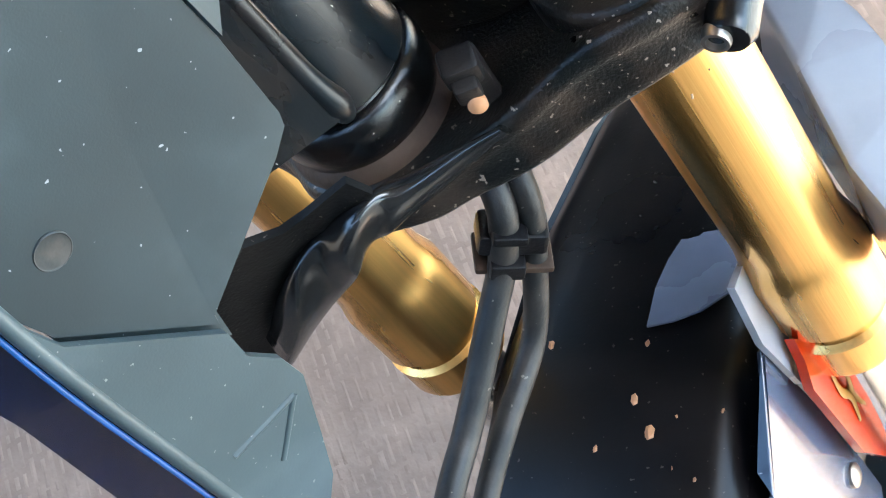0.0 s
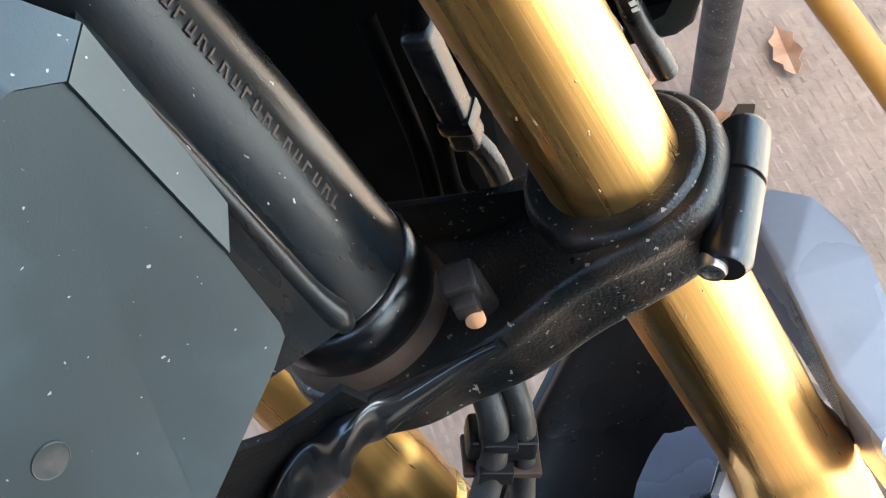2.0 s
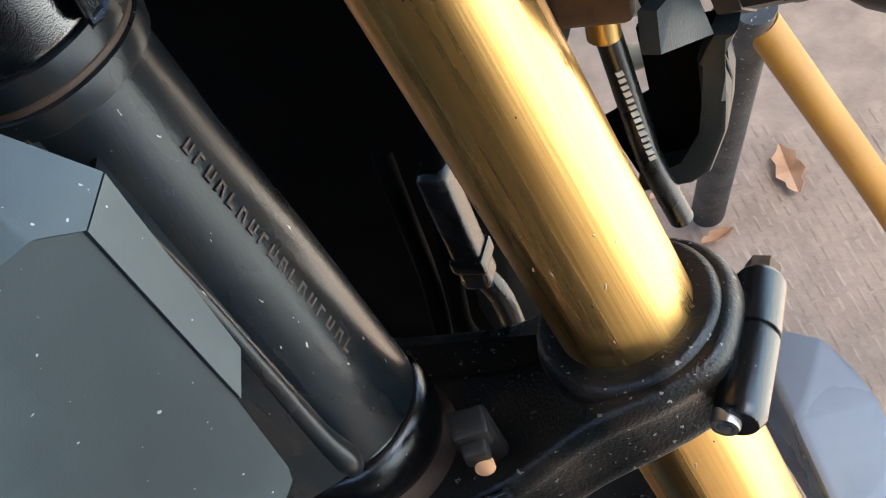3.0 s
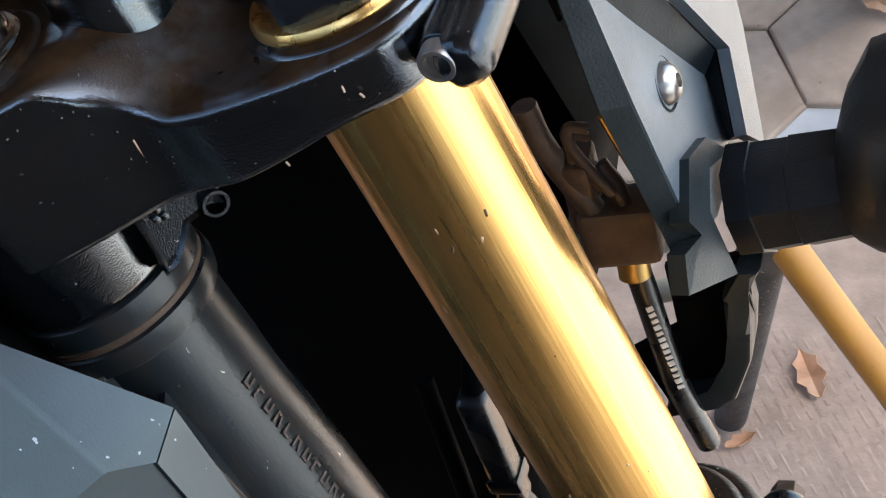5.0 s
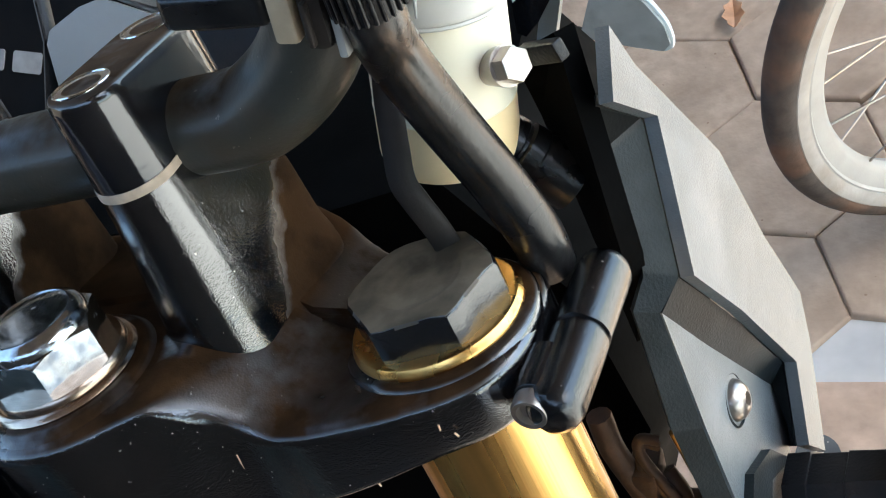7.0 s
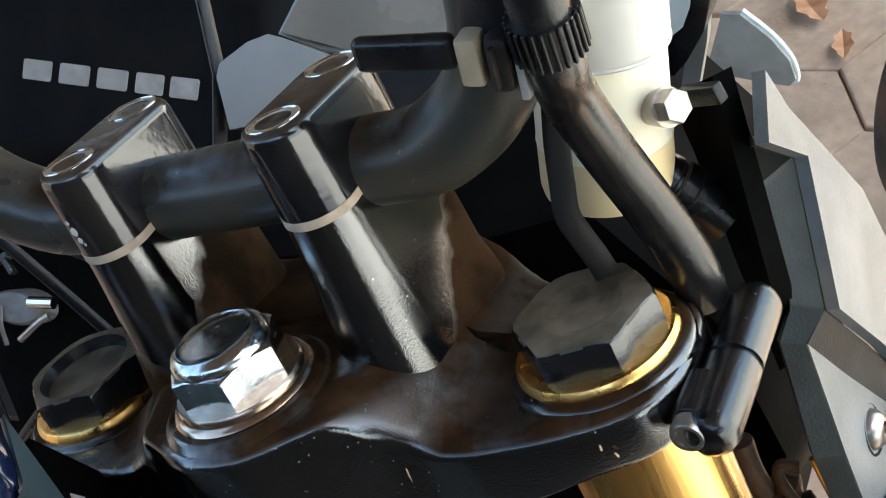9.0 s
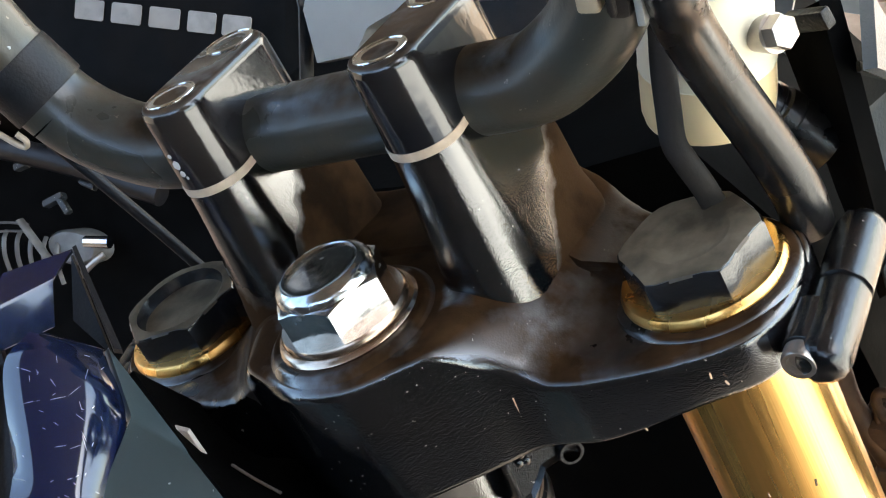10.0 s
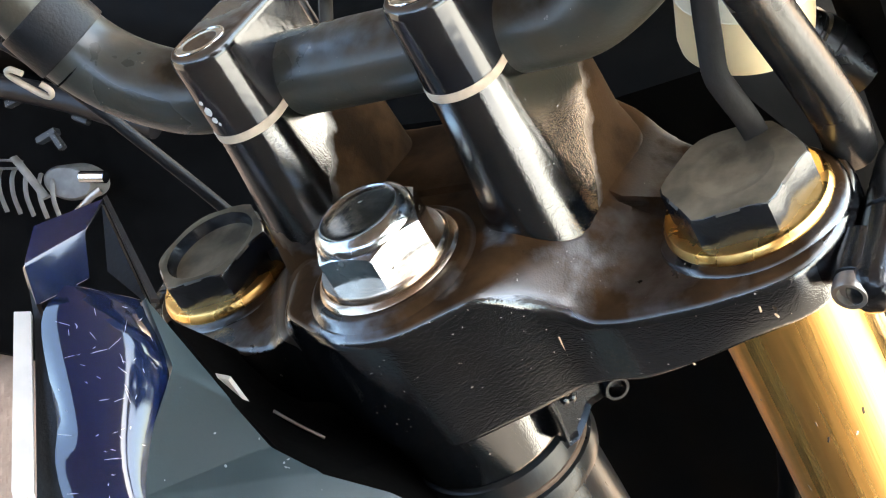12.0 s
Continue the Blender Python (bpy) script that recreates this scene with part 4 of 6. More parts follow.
lug_pts = [(0.0330, -0.0424, -0.0131), (0.0370, -0.0384, -0.0150), (0.0482, -0.0276, -0.0289), (0.0478, -0.0279, -0.0363), (0.0438, -0.0319, -0.0350), (0.0395, -0.0360, -0.0352), (0.0373, -0.0382, -0.0387), (0.0336, -0.0418, -0.0435), (0.0307, -0.0445, -0.0440), (0.0316, -0.0436, -0.0330), (0.0318, -0.0434, -0.0240)]
loft(bm, [[Vector(p) - LN * 0.010 for p in lug_pts], [Vector(p) - LN * 0.0015 for p in lug_pts], [Vector(p).lerp(Vector((0.0375, -0.0380, -0.0290)), 0.10) for p in lug_pts], [Vector(p).lerp(Vector((0.0375, -0.0380, -0.0290)), 0.26) - LN * 0.0016 for p in lug_pts]])
lathe(bm, [(0.0026, -0.004), (0.0038, -0.004), (0.0040, 0.0), (0.0036, 0.0016), (0.0028, 0.0016), (0.0026, -0.004)], (0.0452, -0.0300, -0.0338), LN, 28, False)
for x, y, z in ((0.0362, -0.0392, -0.0262), (0.0368, -0.0387, -0.0290), (0.0352, -0.0402, -0.0285)):
    lathe(bm, [(0.0011, -0.002), (0.0011, 0.0), (0.0007, 0.0003), (0.0, 0.0003)], (x, y, z), LN, 12)
part("lug", bm, cast_plain, fr, "cast lug with an eye and rusty spots")
bm = lathe(bm_new(), [(0.0258, -0.0524), (0.0264, -0.0530), (0.0264, -0.0545), (0.0258, -0.0552)], (0, SY, 0), seg=56)
part("seal", bm, rust, fr, "rusty bearing seal")

# ---------------------------------------------------------------- right shroud with turn signal
sh = thing("side_shroud", "grey plastic side shroud with chamfered black edge and one screw", "shroud", (0.12, 0.07, -0.22))
UP = [(0.134, 0.0592, 0.0414), (0.134, 0.0442, 0.0278), (0.134, 0.0670, 0.0078), (0.134, 0.0500, -0.0340), (0.134, 0.0719, -0.0651), (0.134, 0.0977, -0.1086), (0.1335, 0.0839, -0.1321), (0.1335, 0.0951, -0.1456),
      (0.134, 0.1161, -0.1146), (0.134, 0.1222, -0.1002), (0.134, 0.1095, -0.0666), (0.134, 0.0997, -0.0269), (0.134, 0.0657, 0.0251)]
bm = bm_new()
sheet(bm, UP, -0.004)
part("upper_face", bm, light_plastic, sh, "mid-grey upper face with fine moulded grain")
bm = bm_new()
LO = [(0.128, 0.0429, -0.0401), (0.128, 0.0617, -0.0682), (0.128, 0.0955, -0.1156), (0.128, 0.0995, -0.1294), (0.128, 0.0913, -0.1389)]
sheet(bm, [Vector(p) + Vector((-0.0006, 0, 0)) for p in (UP[3], UP[4], UP[5], UP[6])] + LO, -0.003, 0.0, 2, [(0, 1, 5, 4), (1, 2, 6, 5), (2, 3, 7, 6), (3, 8, 7)])
part("step_facet", bm, edge_plastic, sh, "dark sloping facet between the two faces")
bm = bm_new()
sheet(bm, [(0.1335, 0.0442, 0.0278), (0.1335, 0.0670, 0.0078), (0.1335, 0.0500, -0.0340), (0.1275, 0.0429, -0.0401), (0.1215, 0.0400, -0.0362), (0.126, 0.0462, -0.0285), (0.126, 0.0546, 0.0069), (0.126, 0.0580, 0.0190)], -0.003, 0.0012, 2,
      [(0, 1, 6, 7), (1, 2, 5, 6), (2, 3, 4, 5)])
part("edge_band", bm, edge_plastic, sh, "dark textured edge band")
bm = bm_new()
sheet(bm, [(0.1275, 0.0429, -0.0401), (0.1275, 0.0392, -0.0800), (0.1275, 0.0380, -0.1290), (0.1205, 0.0360, -0.1340), (0.1205, 0.0345, -0.0760), (0.1215, 0.0400, -0.0362)], -0.003, 0.0008, 2, [(0, 1, 4, 5), (1, 2, 3, 4)])
part("edge_band", bm, edge_plastic, sh, "dark textured edge band")
bm = bm_new()
sheet(bm, LO + [(0.128, 0.0850, -0.1450), (0.128, 0.0600, -0.1420), (0.128, 0.0400, -0.1330), (0.128, 0.0392, -0.1262), (0.128, 0.0400, -0.0800)], -0.003)
lower = part("lower_face", bm, light_plastic, sh, "mid-grey lower face")
bm = lathe(bm_new(), [(0.0, 0.0028), (0.0022, 0.0028), (0.0022, 0.0042), (0.0042, 0.0037), (0.0060, 0.0020), (0.0066, 0.0002), (0.0066, -0.002)], (0.128, 0.0655, -0.0940), (1, 0, 0.05), 36)
part("screw", bm, steel, lower, "bright domed hexagon-socket screw")
bm = lathe(bm_new(), [(0.0068, -0.001), (0.0076, -0.0005), (0.0080, 0.0004), (0.0086, 0.0)], (0.128, 0.0655, -0.0940), (1, 0, 0.05), 36, False)
part("screw_seat", bm, edge_plastic, lower, "dark recess round the screw")
# bracket that holds the signal
bm = bm_new()
sheet(bm, [(0.131, 0.0518, -0.1118), (0.131, 0.0694, -0.1189), (0.131, 0.0821, -0.1356), (0.131, 0.0624, -0.1252), (0.131, 0.0496, -0.1314), (0.131, 0.0492, -0.1569), (0.127, 0.0210, -0.1365), (0.127, 0.0300, -0.1290), (0.1305, 0.0386, -0.1300), (0.131, 0.0335, -0.1199)], -0.006, 0.0, 2,
      [(0, 1, 3), (1, 2, 3), (0, 3, 4, 9), (9, 4, 8), (8, 4, 5), (8, 5, 6, 7)])
part("signal_bracket", bm, edge_plastic, sh, "dark grey bracket round the signal stalk")

sig = thing("turn_signal", "dark brown-black turn signal on a faceted rubber stalk", "turn signal", (0.13, 0.077, -0.176))
bm = bm_new()


def stalk_ring(x, r, dy=0.0, dz=0.0, n=8, tw=0.39):
    return [(x, 0.0735 + dy + r * math.cos(tw + k * math.tau / n), -0.1490 + dz + r * math.sin(tw + k * math.tau / n)) for k in range(n)]


loft(bm, [stalk_ring(0.131, 0.0185), stalk_ring(0.1385, 0.0185), stalk_ring(0.1388, 0.0178), stalk_ring(0.1505, 0.0175), stalk_ring(0.1508, 0.0180), stalk_ring(0.168, 0.0172)])
part("stalk", bm, black_plastic, sig, "faceted black rubber stalk", 25)
bm = bm_new()
loft(bm, [stalk_ring(0.166, 0.018, n=16), stalk_ring(0.171, 0.026, 0.004, 0.002, 16), stalk_ring(0.180, 0.034, 0.008, 0.004, 16), stalk_ring(0.21, 0.038, 0.008, 0.004, 16), stalk_ring(0.25, 0.036, 0.006, 0, 16), stalk_ring(0.27, 0.02, 0, 0, 16)])
part("housing", bm, black_plastic, sig, "rounded black housing")

# ---------------------------------------------------------------- front wheel and fender
whl = thing("motorcycle_wheel", "black-tyred motorcycle wheel under the blue fender", "wheel", (0, -0.05, -0.955))
WC = (0, -0.05, -0.710)
bm = lathe(bm_new(), [(0.185, -0.045), (0.205, -0.052), (0.230, -0.045), (0.242, -0.02), (0.245, 0), (0.242, 0.02), (0.230, 0.045), (0.205, 0.052), (0.185, 0.045), (0.175, 0.03), (0.175, -0.03), (0.185, -0.045)], WC, (1, 0, 0), 72, False)
part("tyre", bm, tyre_mat, whl)
bm = lathe(bm_new(), [(0.16, -0.035), (0.183, -0.04), (0.183, 0.04), (0.16, 0.035), (0.16, -0.035)], WC, (1, 0, 0), 64, False)
for k in range(5):
    a = k * math.tau / 5
    box(bm, (0.03, 0.14, 0.03), Matrix.Translation(WC) @ pose(0, 0, 0, math.degrees(a), 0, 0) @ pose(0, 0.10, 0), 0.005)
part("rim", bm, frame_paint, whl)
bm = lathe(bm_new(), [(0.035, -0.045), (0.035, 0.045)], WC, (1, 0, 0), 32)
lathe(bm, [(0.011, -0.125), (0.011, 0.125)], WC, (1, 0, 0), 24)
part("axle", bm, steel, whl)

fen = thing("front_fender", "glossy dark blue front fender with dry mud crumbs", "fender", (0, 0.1, -0.55))


def fender_ring(ang, half, drop, lift=0.0):
    """One cross-section of the fender at that angle round the axle (0 is straight up, negative towards the rear)."""
    r = 0.280 + lift
    cy, cz = WC[1], WC[2]
    prof = [(-half - 0.006, -drop), (-half - 0.004, -drop * 0.5), (-half, -0.014), (-half + 0.004, -0.005), (-half + 0.012, -0.0005), (-half * 0.5, 0.002), (0, 0.003),
            (half * 0.5, 0.002), (half - 0.012, -0.0005), (half - 0.004, -0.005), (half, -0.014), (half + 0.004, -drop * 0.5), (half + 0.006, -drop)]
    s, c = math.sin(ang), math.cos(ang)
    return [Vector((x, cy + (r + h) * s, cz + (r + h) * c)) for x, h in prof]


bm = bm_new()
rows = [fender_ring(radians(a), hw, dr, 0.05 * (max(0, a - 5) / 45) ** 2) for a, hw, dr in ((-75, 0.06, 0.10), (-60, 0.062, 0.12), (-45, 0.063, 0.13), (-32, 0.063, 0.13), (-20, 0.062, 0.11), (-8, 0.06, 0.06), (5, 0.058, 0.03), (22, 0.055, 0.02), (38, 0.05, 0.02), (50, 0.04, 0.015))]
vv = [[bm.verts.new(p) for p in rw] for rw in rows]
for a, b in zip(vv, vv[1:]):
    for i in range(len(a) - 1):
        bm.faces.new((a[i], a[i + 1], b[i + 1], b[i]))
bm.normal_update()
bmesh.ops.solidify(bm, geom=bm.faces[:], thickness=0.003)
part("mudguard", bm, fender_blue, fen)
bm = bm_new()
W = [(0.0800, 0.0900, -0.355), (0.0890, 0.0930, -0.353), (0.1050, 0.0879, -0.354), (0.1168, 0.0760, -0.357), (0.1261, 0.0636, -0.361), (0.1340, 0.0420, -0.368), (0.0995, 0.0525, -0.356), (0.1199, 0.0104, -0.362), (0.1360, -0.0110, -0.370), (0.0700, 0.0850, -0.395), (0.0960, 0.0440, -0.402), (0.1200, 0.0040, -0.405), (0.1380, -0.020, -0.412)]
sheet(bm, [(x, y, z) for x, y, z in W], 0.003, 0.0015, 2, [(0, 1, 2, 6), (2, 3, 4, 6), (6, 4, 5, 7), (7, 5, 8), (0, 6, 10, 9), (6, 7, 11, 10), (7, 8, 12, 11)])
part("wing", bm, wing_paint, fen, "faceted wing of the fender")
over = lambda x, y, d=0.0012: (x, y, WC[2] + math.sqrt((0.2832 + d) ** 2 - (y - WC[1]) ** 2))
# Thin pale sheet: the sky mirrored in the fender, put in as colour.
bm = bm_new()
sheet(bm, [over(x, y) for x, y in ((0.0205, 0.0400), (0.0170, 0.0260), (0.0150, 0.0100), (0.0155, -0.0105), (0.0270, -0.0085), (0.0380, -0.0040), (0.0480, 0.0040), (0.0480, 0.0420))], -0.001, 0.0, 2, [(0, 1, 6, 7), (1, 2, 5, 6), (2, 3, 4, 5)])
part("inset", bm, reflection_paint, fen, "pale sheet on the fender, a painted sky reflection")
# Side of the fender with its reflection painted pale.
bm = bm_new()
sheet(bm, [(0.0705, -0.0313, -0.4151), (0.0705, -0.0237, -0.4636), (0.0705, -0.0180, -0.5235), (0.0705, -0.0164, -0.5750), (0.0705, -0.10, -0.64), (0.0705, -0.18, -0.56), (0.0705, -0.130, -0.470), (0.0705, -0.0786, -0.4455), (0.0660, -0.0720, -0.4370), (0.0660, -0.0210, -0.4270)], -0.002, 0.0012, 2, [(0, 1, 2, 3, 4, 5, 6, 7), (7, 8, 9, 0)])
part("side_panel", bm, side_sheen_paint, fen, "glossy fender side, paled for its sky and ground reflection")
bm = lathe(bm_new(), [(0.0, 0.003), (0.0036, 0.0028), (0.0056, 0.0016), (0.0060, -0.001)], (0.0708, -0.0300, -0.5330), (1, 0, 0.1), 24)
part("screw", bm, steel, fen)
bm = bm_new()
sheet(bm, [(0.082, -0.0253, -0.4187), (0.082, -0.0014, -0.4657), (0.082, 0.0000, -0.5226), (0.082, -0.0100, -0.5600), (0.082, -0.0289, -0.5122), (0.082, -0.0335, -0.4451), (0.082, -0.0275, -0.4330)], -0.004)
refl = part("reflector", bm, orange, fen, "orange reflector strip")
bm = tube(bm_new(), [(0.0826, -0.0180, -0.4600), (0.0826, -0.0190, -0.4760), (0.0826, -0.0150, -0.4880), (0.0826, -0.0190, -0.5020)], [0.001, 0.002, 0.0022, 0.001], 8, 6, 0.3, normal=(1, 0, 0))
part("streak", bm, yellow, refl, "yellow streak")
bm = bm_new()
sheet(bm, [(0.075, -0.028, -0.3739), (0.075, -0.0156, -0.3789), (0.075, -0.0168, -0.3978), (0.075, -0.0151, -0.451), (0.075, -0.0277, -0.451), (0.075, -0.0339, -0.4062)], -0.003)
part("stay", bm, wing_paint, fen, "pale grey stay beside the reflector")
for k, (x, y, s) in enumerate(((-0.0276, -0.0155, 0.9), (0.0155, -0.0439, 1.0), (0.0242, -0.0585, 1.3), (0.0016, -0.0649, 0.6), (0.0165, -0.0177, 0.7), (0.0537, -0.0504, 0.4), (0.0347, -0.0521, 0.3), (0.0452, -0.0785, 0.4), (0.0354, -0.0737, 0.3))):
    a = math.asin(max(-0.99, min(0.99, (y - WC[1]) / 0.284)))
    bm = bm_new()
    bmesh.ops.create_icosphere(bm, subdivisions=1, radius=0.0021 * s, matrix=Matrix.Translation((x, y, WC[2] + 0.2835 * math.cos(a))) @ Matrix.Diagonal((0.8, 1.4, 0.5, 1)))
    for v in bm.verts:
        v.co += Vector(noise.noise_vector(v.co * 900)) * 0.0006
    solo("mud_crumb", bm, leaf_mat, "dry brown mud crumb on the fender", "mud crumb", group="crumbs on the fender")

# ---------------------------------------------------------------- hoses at the lower clamp
hose = thing("brake_hose", "two black rubber hoses in a plastic clamp", "hose", (0.0, -0.06, -0.5))
part("hose_a", tube(bm_new(), [(0.020, -0.020, -0.262), (0.030, -0.040, -0.268), (0.0320, -0.050, -0.280), (0.0240, -0.057, -0.2985), (0.0161, -0.070, -0.3108), (0.0031, -0.100, -0.3309), (-0.0023, -0.125, -0.3366), (-0.012, -0.170, -0.352), (-0.03, -0.23, -0.40)], 0.0052, 18), dusty_rubber, hose, "black rubber hose")
part("hose_b", tube(bm_new(), [(0.030, -0.016, -0.262), (0.038, -0.036, -0.270), (0.0390, -0.045, -0.284), (0.0310, -0.050, -0.306), (0.0190, -0.065, -0.3358), (0.0105, -0.095, -0.3430), (0.0040, -0.120, -0.3500), (-0.004, -0.165, -0.364), (-0.02, -0.22, -0.41)], 0.0046, 18), dusty_rubber, hose, "thinner black rubber hose")
D1 = Vector((-0.024, -0.008, -0.040)).normalized()
QC = frame_for(D1).to_4x4()
bm = bm_new()
box(bm, (0.014, 0.024, 0.010), Matrix.Translation((0.0285, -0.0485, -0.2930)) @ QC, 0.002)
box(bm, (0.011, 0.012, 0.004), Matrix.Translation((0.0320, -0.0530, -0.2860)) @ QC, 0.001)
box(bm, (0.015, 0.012, 0.007), Matrix.Translation((0.0245, -0.0545, -0.2990)) @ QC, 0.001)
clampb = part("clamp_block", bm, black_plastic, hose, "black plastic hose clamp")
bm = box(bm_new(), (0.017, 0.027, 0.003), Matrix.Translation((0.0240, -0.0500, -0.3030)) @ QC, 0.001)
part("band", bm, rust, clampb, "rusty clamp band")
# wrinkled sleeve under the clamp
sl = thing("rubber_sleeve", "shiny wrinkled black rubber sleeve hanging below the lower clamp", "rubber sleeve", (-0.02, -0.08, -0.3))
UPPER = spline([(0.0552, -0.0520, -0.2322), (0.0386, -0.0560, -0.2357), (0.0230, -0.0620, -0.2372), (0.0129, -0.0700, -0.2334), (-0.0032, -0.0780, -0.2373), (-0.0260, -0.0840, -0.2513), (-0.0554, -0.0880, -0.2843)], 6)
LOWER = spline([(0.0569, -0.0500, -0.2376), (0.0366, -0.0540, -0.2477), (0.0203, -0.0600, -0.2538), (0.0090, -0.0680, -0.2548), (0.0000, -0.0750, -0.2566), (-0.0119, -0.0790, -0.2677), (-0.0568, -0.0840, -0.3043)], 6)
SN = Vector((0.45, -0.75, 0.35)).normalized()
bm = bm_new()
loops = []
for k, (a, b) in enumerate(zip(UPPER, LOWER)):
    fat = 0.0030 + 0.0045 * ease(k / 14)
    ring = []
    for j in range(24):
        w = j / 24 * math.tau
        p = a.lerp(b, 0.5 - 0.5 * math.cos(w)) + SN * fat * math.sin(w)
        p += SN * 0.0030 * math.sin(k * 0.6 + 2.6 * math.cos(w)) * ease((k - 12) / 10)
        ring.append(p)
    loops.append(ring)
loft(bm, loops)
part("sleeve", bm, sleeve_rubber, sl, "shiny wrinkled rubber", 60)
bm = bm_new()
sheet(bm, [(0.0116, -0.0720, -0.2236), (-0.0036, -0.0800, -0.2274), (-0.0097, -0.0860, -0.2264), (-0.0178, -0.0940, -0.2201), (-0.0455, -0.0980, -0.2440), (-0.0518, -0.0980, -0.2552), (-0.0567, -0.0960, -0.2692), (-0.0598, -0.0960, -0.2803), (-0.0679, -0.0800, -0.3098), (-0.0435, -0.0800, -0.2844), (-0.0289, -0.0780, -0.2667), (-0.0056, -0.0760, -0.2487), (0.0169, -0.0720, -0.2310)], 0.003, 0.0, 2, [(0, 1, 11, 12), (1, 2, 10, 11), (2, 3, 9, 10), (3, 4, 5, 6, 9), (6, 7, 8, 9)])
part("flap", bm, flap_plastic, sl, "dull black cover flap")
for p, turn in (((-0.0665, -0.1000, -0.2660), 20), ((-0.0600, -0.0985, -0.2700), -25)):
    bm = box(bm_new(), (0.0018, 0.0010, 0.0060), Matrix.Translation(p) @ pose(0, 0, 0, 0, turn, 0), 0.0004, 1)
    part("torn_tip", bm, nick_pale, sl, "pale torn tip")
# lower clamp details
bm = bm_new()
box(bm, (0.012, 0.010, 0.012), pose(0.0500, -0.0420, -0.2140, 20, 10, 25), 0.002)
box(bm, (0.008, 0.006, 0.030), pose(0.0490, -0.0370, -0.2260, 10, 5, 25), 0.0015)
box(bm, (0.008, 0.006, 0.010), pose(0.0510, -0.0470, -0.2190, 20, 10, 25), 0.0015)
part("hose_bracket", bm, black_plastic, low, "small black bracket")
bm = lathe(bm_new(), [(0.0, 0.0), (0.0030, 0.0), (0.0032, 0.0024), (0.0018, 0.0033), (0.0, 0.0035)], (0.0515, -0.0475, -0.2242), (0.4, -0.8, 0.1), 16)
part("stud", bm, leaf_mat, low, "brown muddy stud")

# Added near-black sheet: hides the far fork where the gap is dark.
wc = thing("gap_sheet", "near-black sheet added over the dark gap beside the steering head", "cover", (-0.04, -0.05, -0.05))
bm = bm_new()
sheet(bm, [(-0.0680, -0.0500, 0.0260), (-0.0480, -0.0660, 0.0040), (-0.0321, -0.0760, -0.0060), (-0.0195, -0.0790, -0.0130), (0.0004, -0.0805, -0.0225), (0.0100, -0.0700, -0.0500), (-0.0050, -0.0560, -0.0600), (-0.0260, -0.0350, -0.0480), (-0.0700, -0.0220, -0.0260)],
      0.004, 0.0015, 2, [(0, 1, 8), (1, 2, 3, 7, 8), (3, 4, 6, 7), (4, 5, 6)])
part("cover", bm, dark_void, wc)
part("wire", tube(bm_new(), [(-0.0480, -0.0560, -0.0080), (-0.0420, -0.0570, -0.0130), (-0.0350, -0.0575, -0.0190)], 0.0005, 8, 6), steel, wc, "thin pale wire")
bm = bm_new()
sheet(bm, [(-0.0584, -0.0580, 0.0117), (-0.0519, -0.0580, 0.0092), (-0.0518, -0.0580, -0.0113), (-0.0591, -0.0580, -0.0105)], 0.0015)
part("label_strip", bm, white_mark, wc, "pale label strip")

# ---------------------------------------------------------------- reservoir, hoses and cables beside the right fork
res = thing("fluid_reservoir", "cream translucent brake fluid reservoir with grey lid and a bolt", "reservoir", (0.09, 0.055, 0.0))
AX = Vector((0.28, 0.05, 0.95)).normalized()
RB = Vector((0.0842, 0.0520, 0.0175))
bm = lathe(bm_new(), [(0.0194, 0.0180), (0.0190, 0.0440), (0.0190, 0.0478), (0.0, 0.0480)], RB, AX, 48)
cup = part("cup", bm, cream, res)
bm = lathe(bm_new(), [(0.0, 0.0), (0.0165, 0.0), (0.0186, 0.0012), (0.0194, 0.0042), (0.0194, 0.0182)], RB, AX, 48)
part("fluid_level", bm, amber_cream, cup, "yellow fluid showing through the cup")
part("seam", lathe(bm_new(), [(0.0192, 0.0180), (0.0196, 0.0184), (0.0192, 0.0188)], RB, AX, 48, False), cream, res)
bm = bm_new()
slab(bm, hexagon(0.0050, 0.3), -0.002, 0.0035, 0.0007, 2, Matrix.Translation((0.1165, 0.0420, 0.0450)) @ frame_for((0.85, -0.45, 0.2)).to_4x4())
lathe(bm, [(0.0, -0.001), (0.0056, -0.001), (0.0056, -0.002), (0.0045, -0.009)], (0.1165, 0.0420, 0.0450), (0.85, -0.45, 0.2), 24)
part("bolt", bm, steel, res, "bright bolt")
bm = bm_new()
lathe(bm, [(0.0, 0.0476), (0.0192, 0.0476), (0.0200, 0.0484), (0.0202, 0.0500), (0.0196, 0.0760), (0.0186, 0.0790), (0.0, 0.0800)], RB, AX, 48)
lathe(bm, [(0.0200, 0.0470), (0.0205, 0.0476), (0.0200, 0.0482)], RB, AX, 48, False)
lid = part("lid", bm, lid_plastic, res, "pale grey lid")
bm = box(bm_new(), (0.0150, 0.0006, 0.0180), Matrix.Translation(RB + AX * 0.064 + Vector((0.0035, -0.0198, 0.0))) @ frame_for(AX).to_4x4() @ pose(0, 0, 0, 0, 0, 10), 0.0002)
part("label", bm, silver_panel, lid, "grey sticker")
bh = thing("main_hose", "thick black rubber hose with worn shine", "hose", (0.11, 0.03, -0.01))
part("hose", tube(bm_new(), [(0.1260, -0.016, 0.150), (0.1225, -0.013, 0.110), (0.1190, -0.010, 0.092), (0.1140, -0.002, 0.0780), (0.1120, 0.008, 0.0560), (0.1125, 0.018, 0.0280), (0.1140, 0.022, 0.0080), (0.1120, 0.026, -0.006)], 0.0072, 22), rubber, bh)
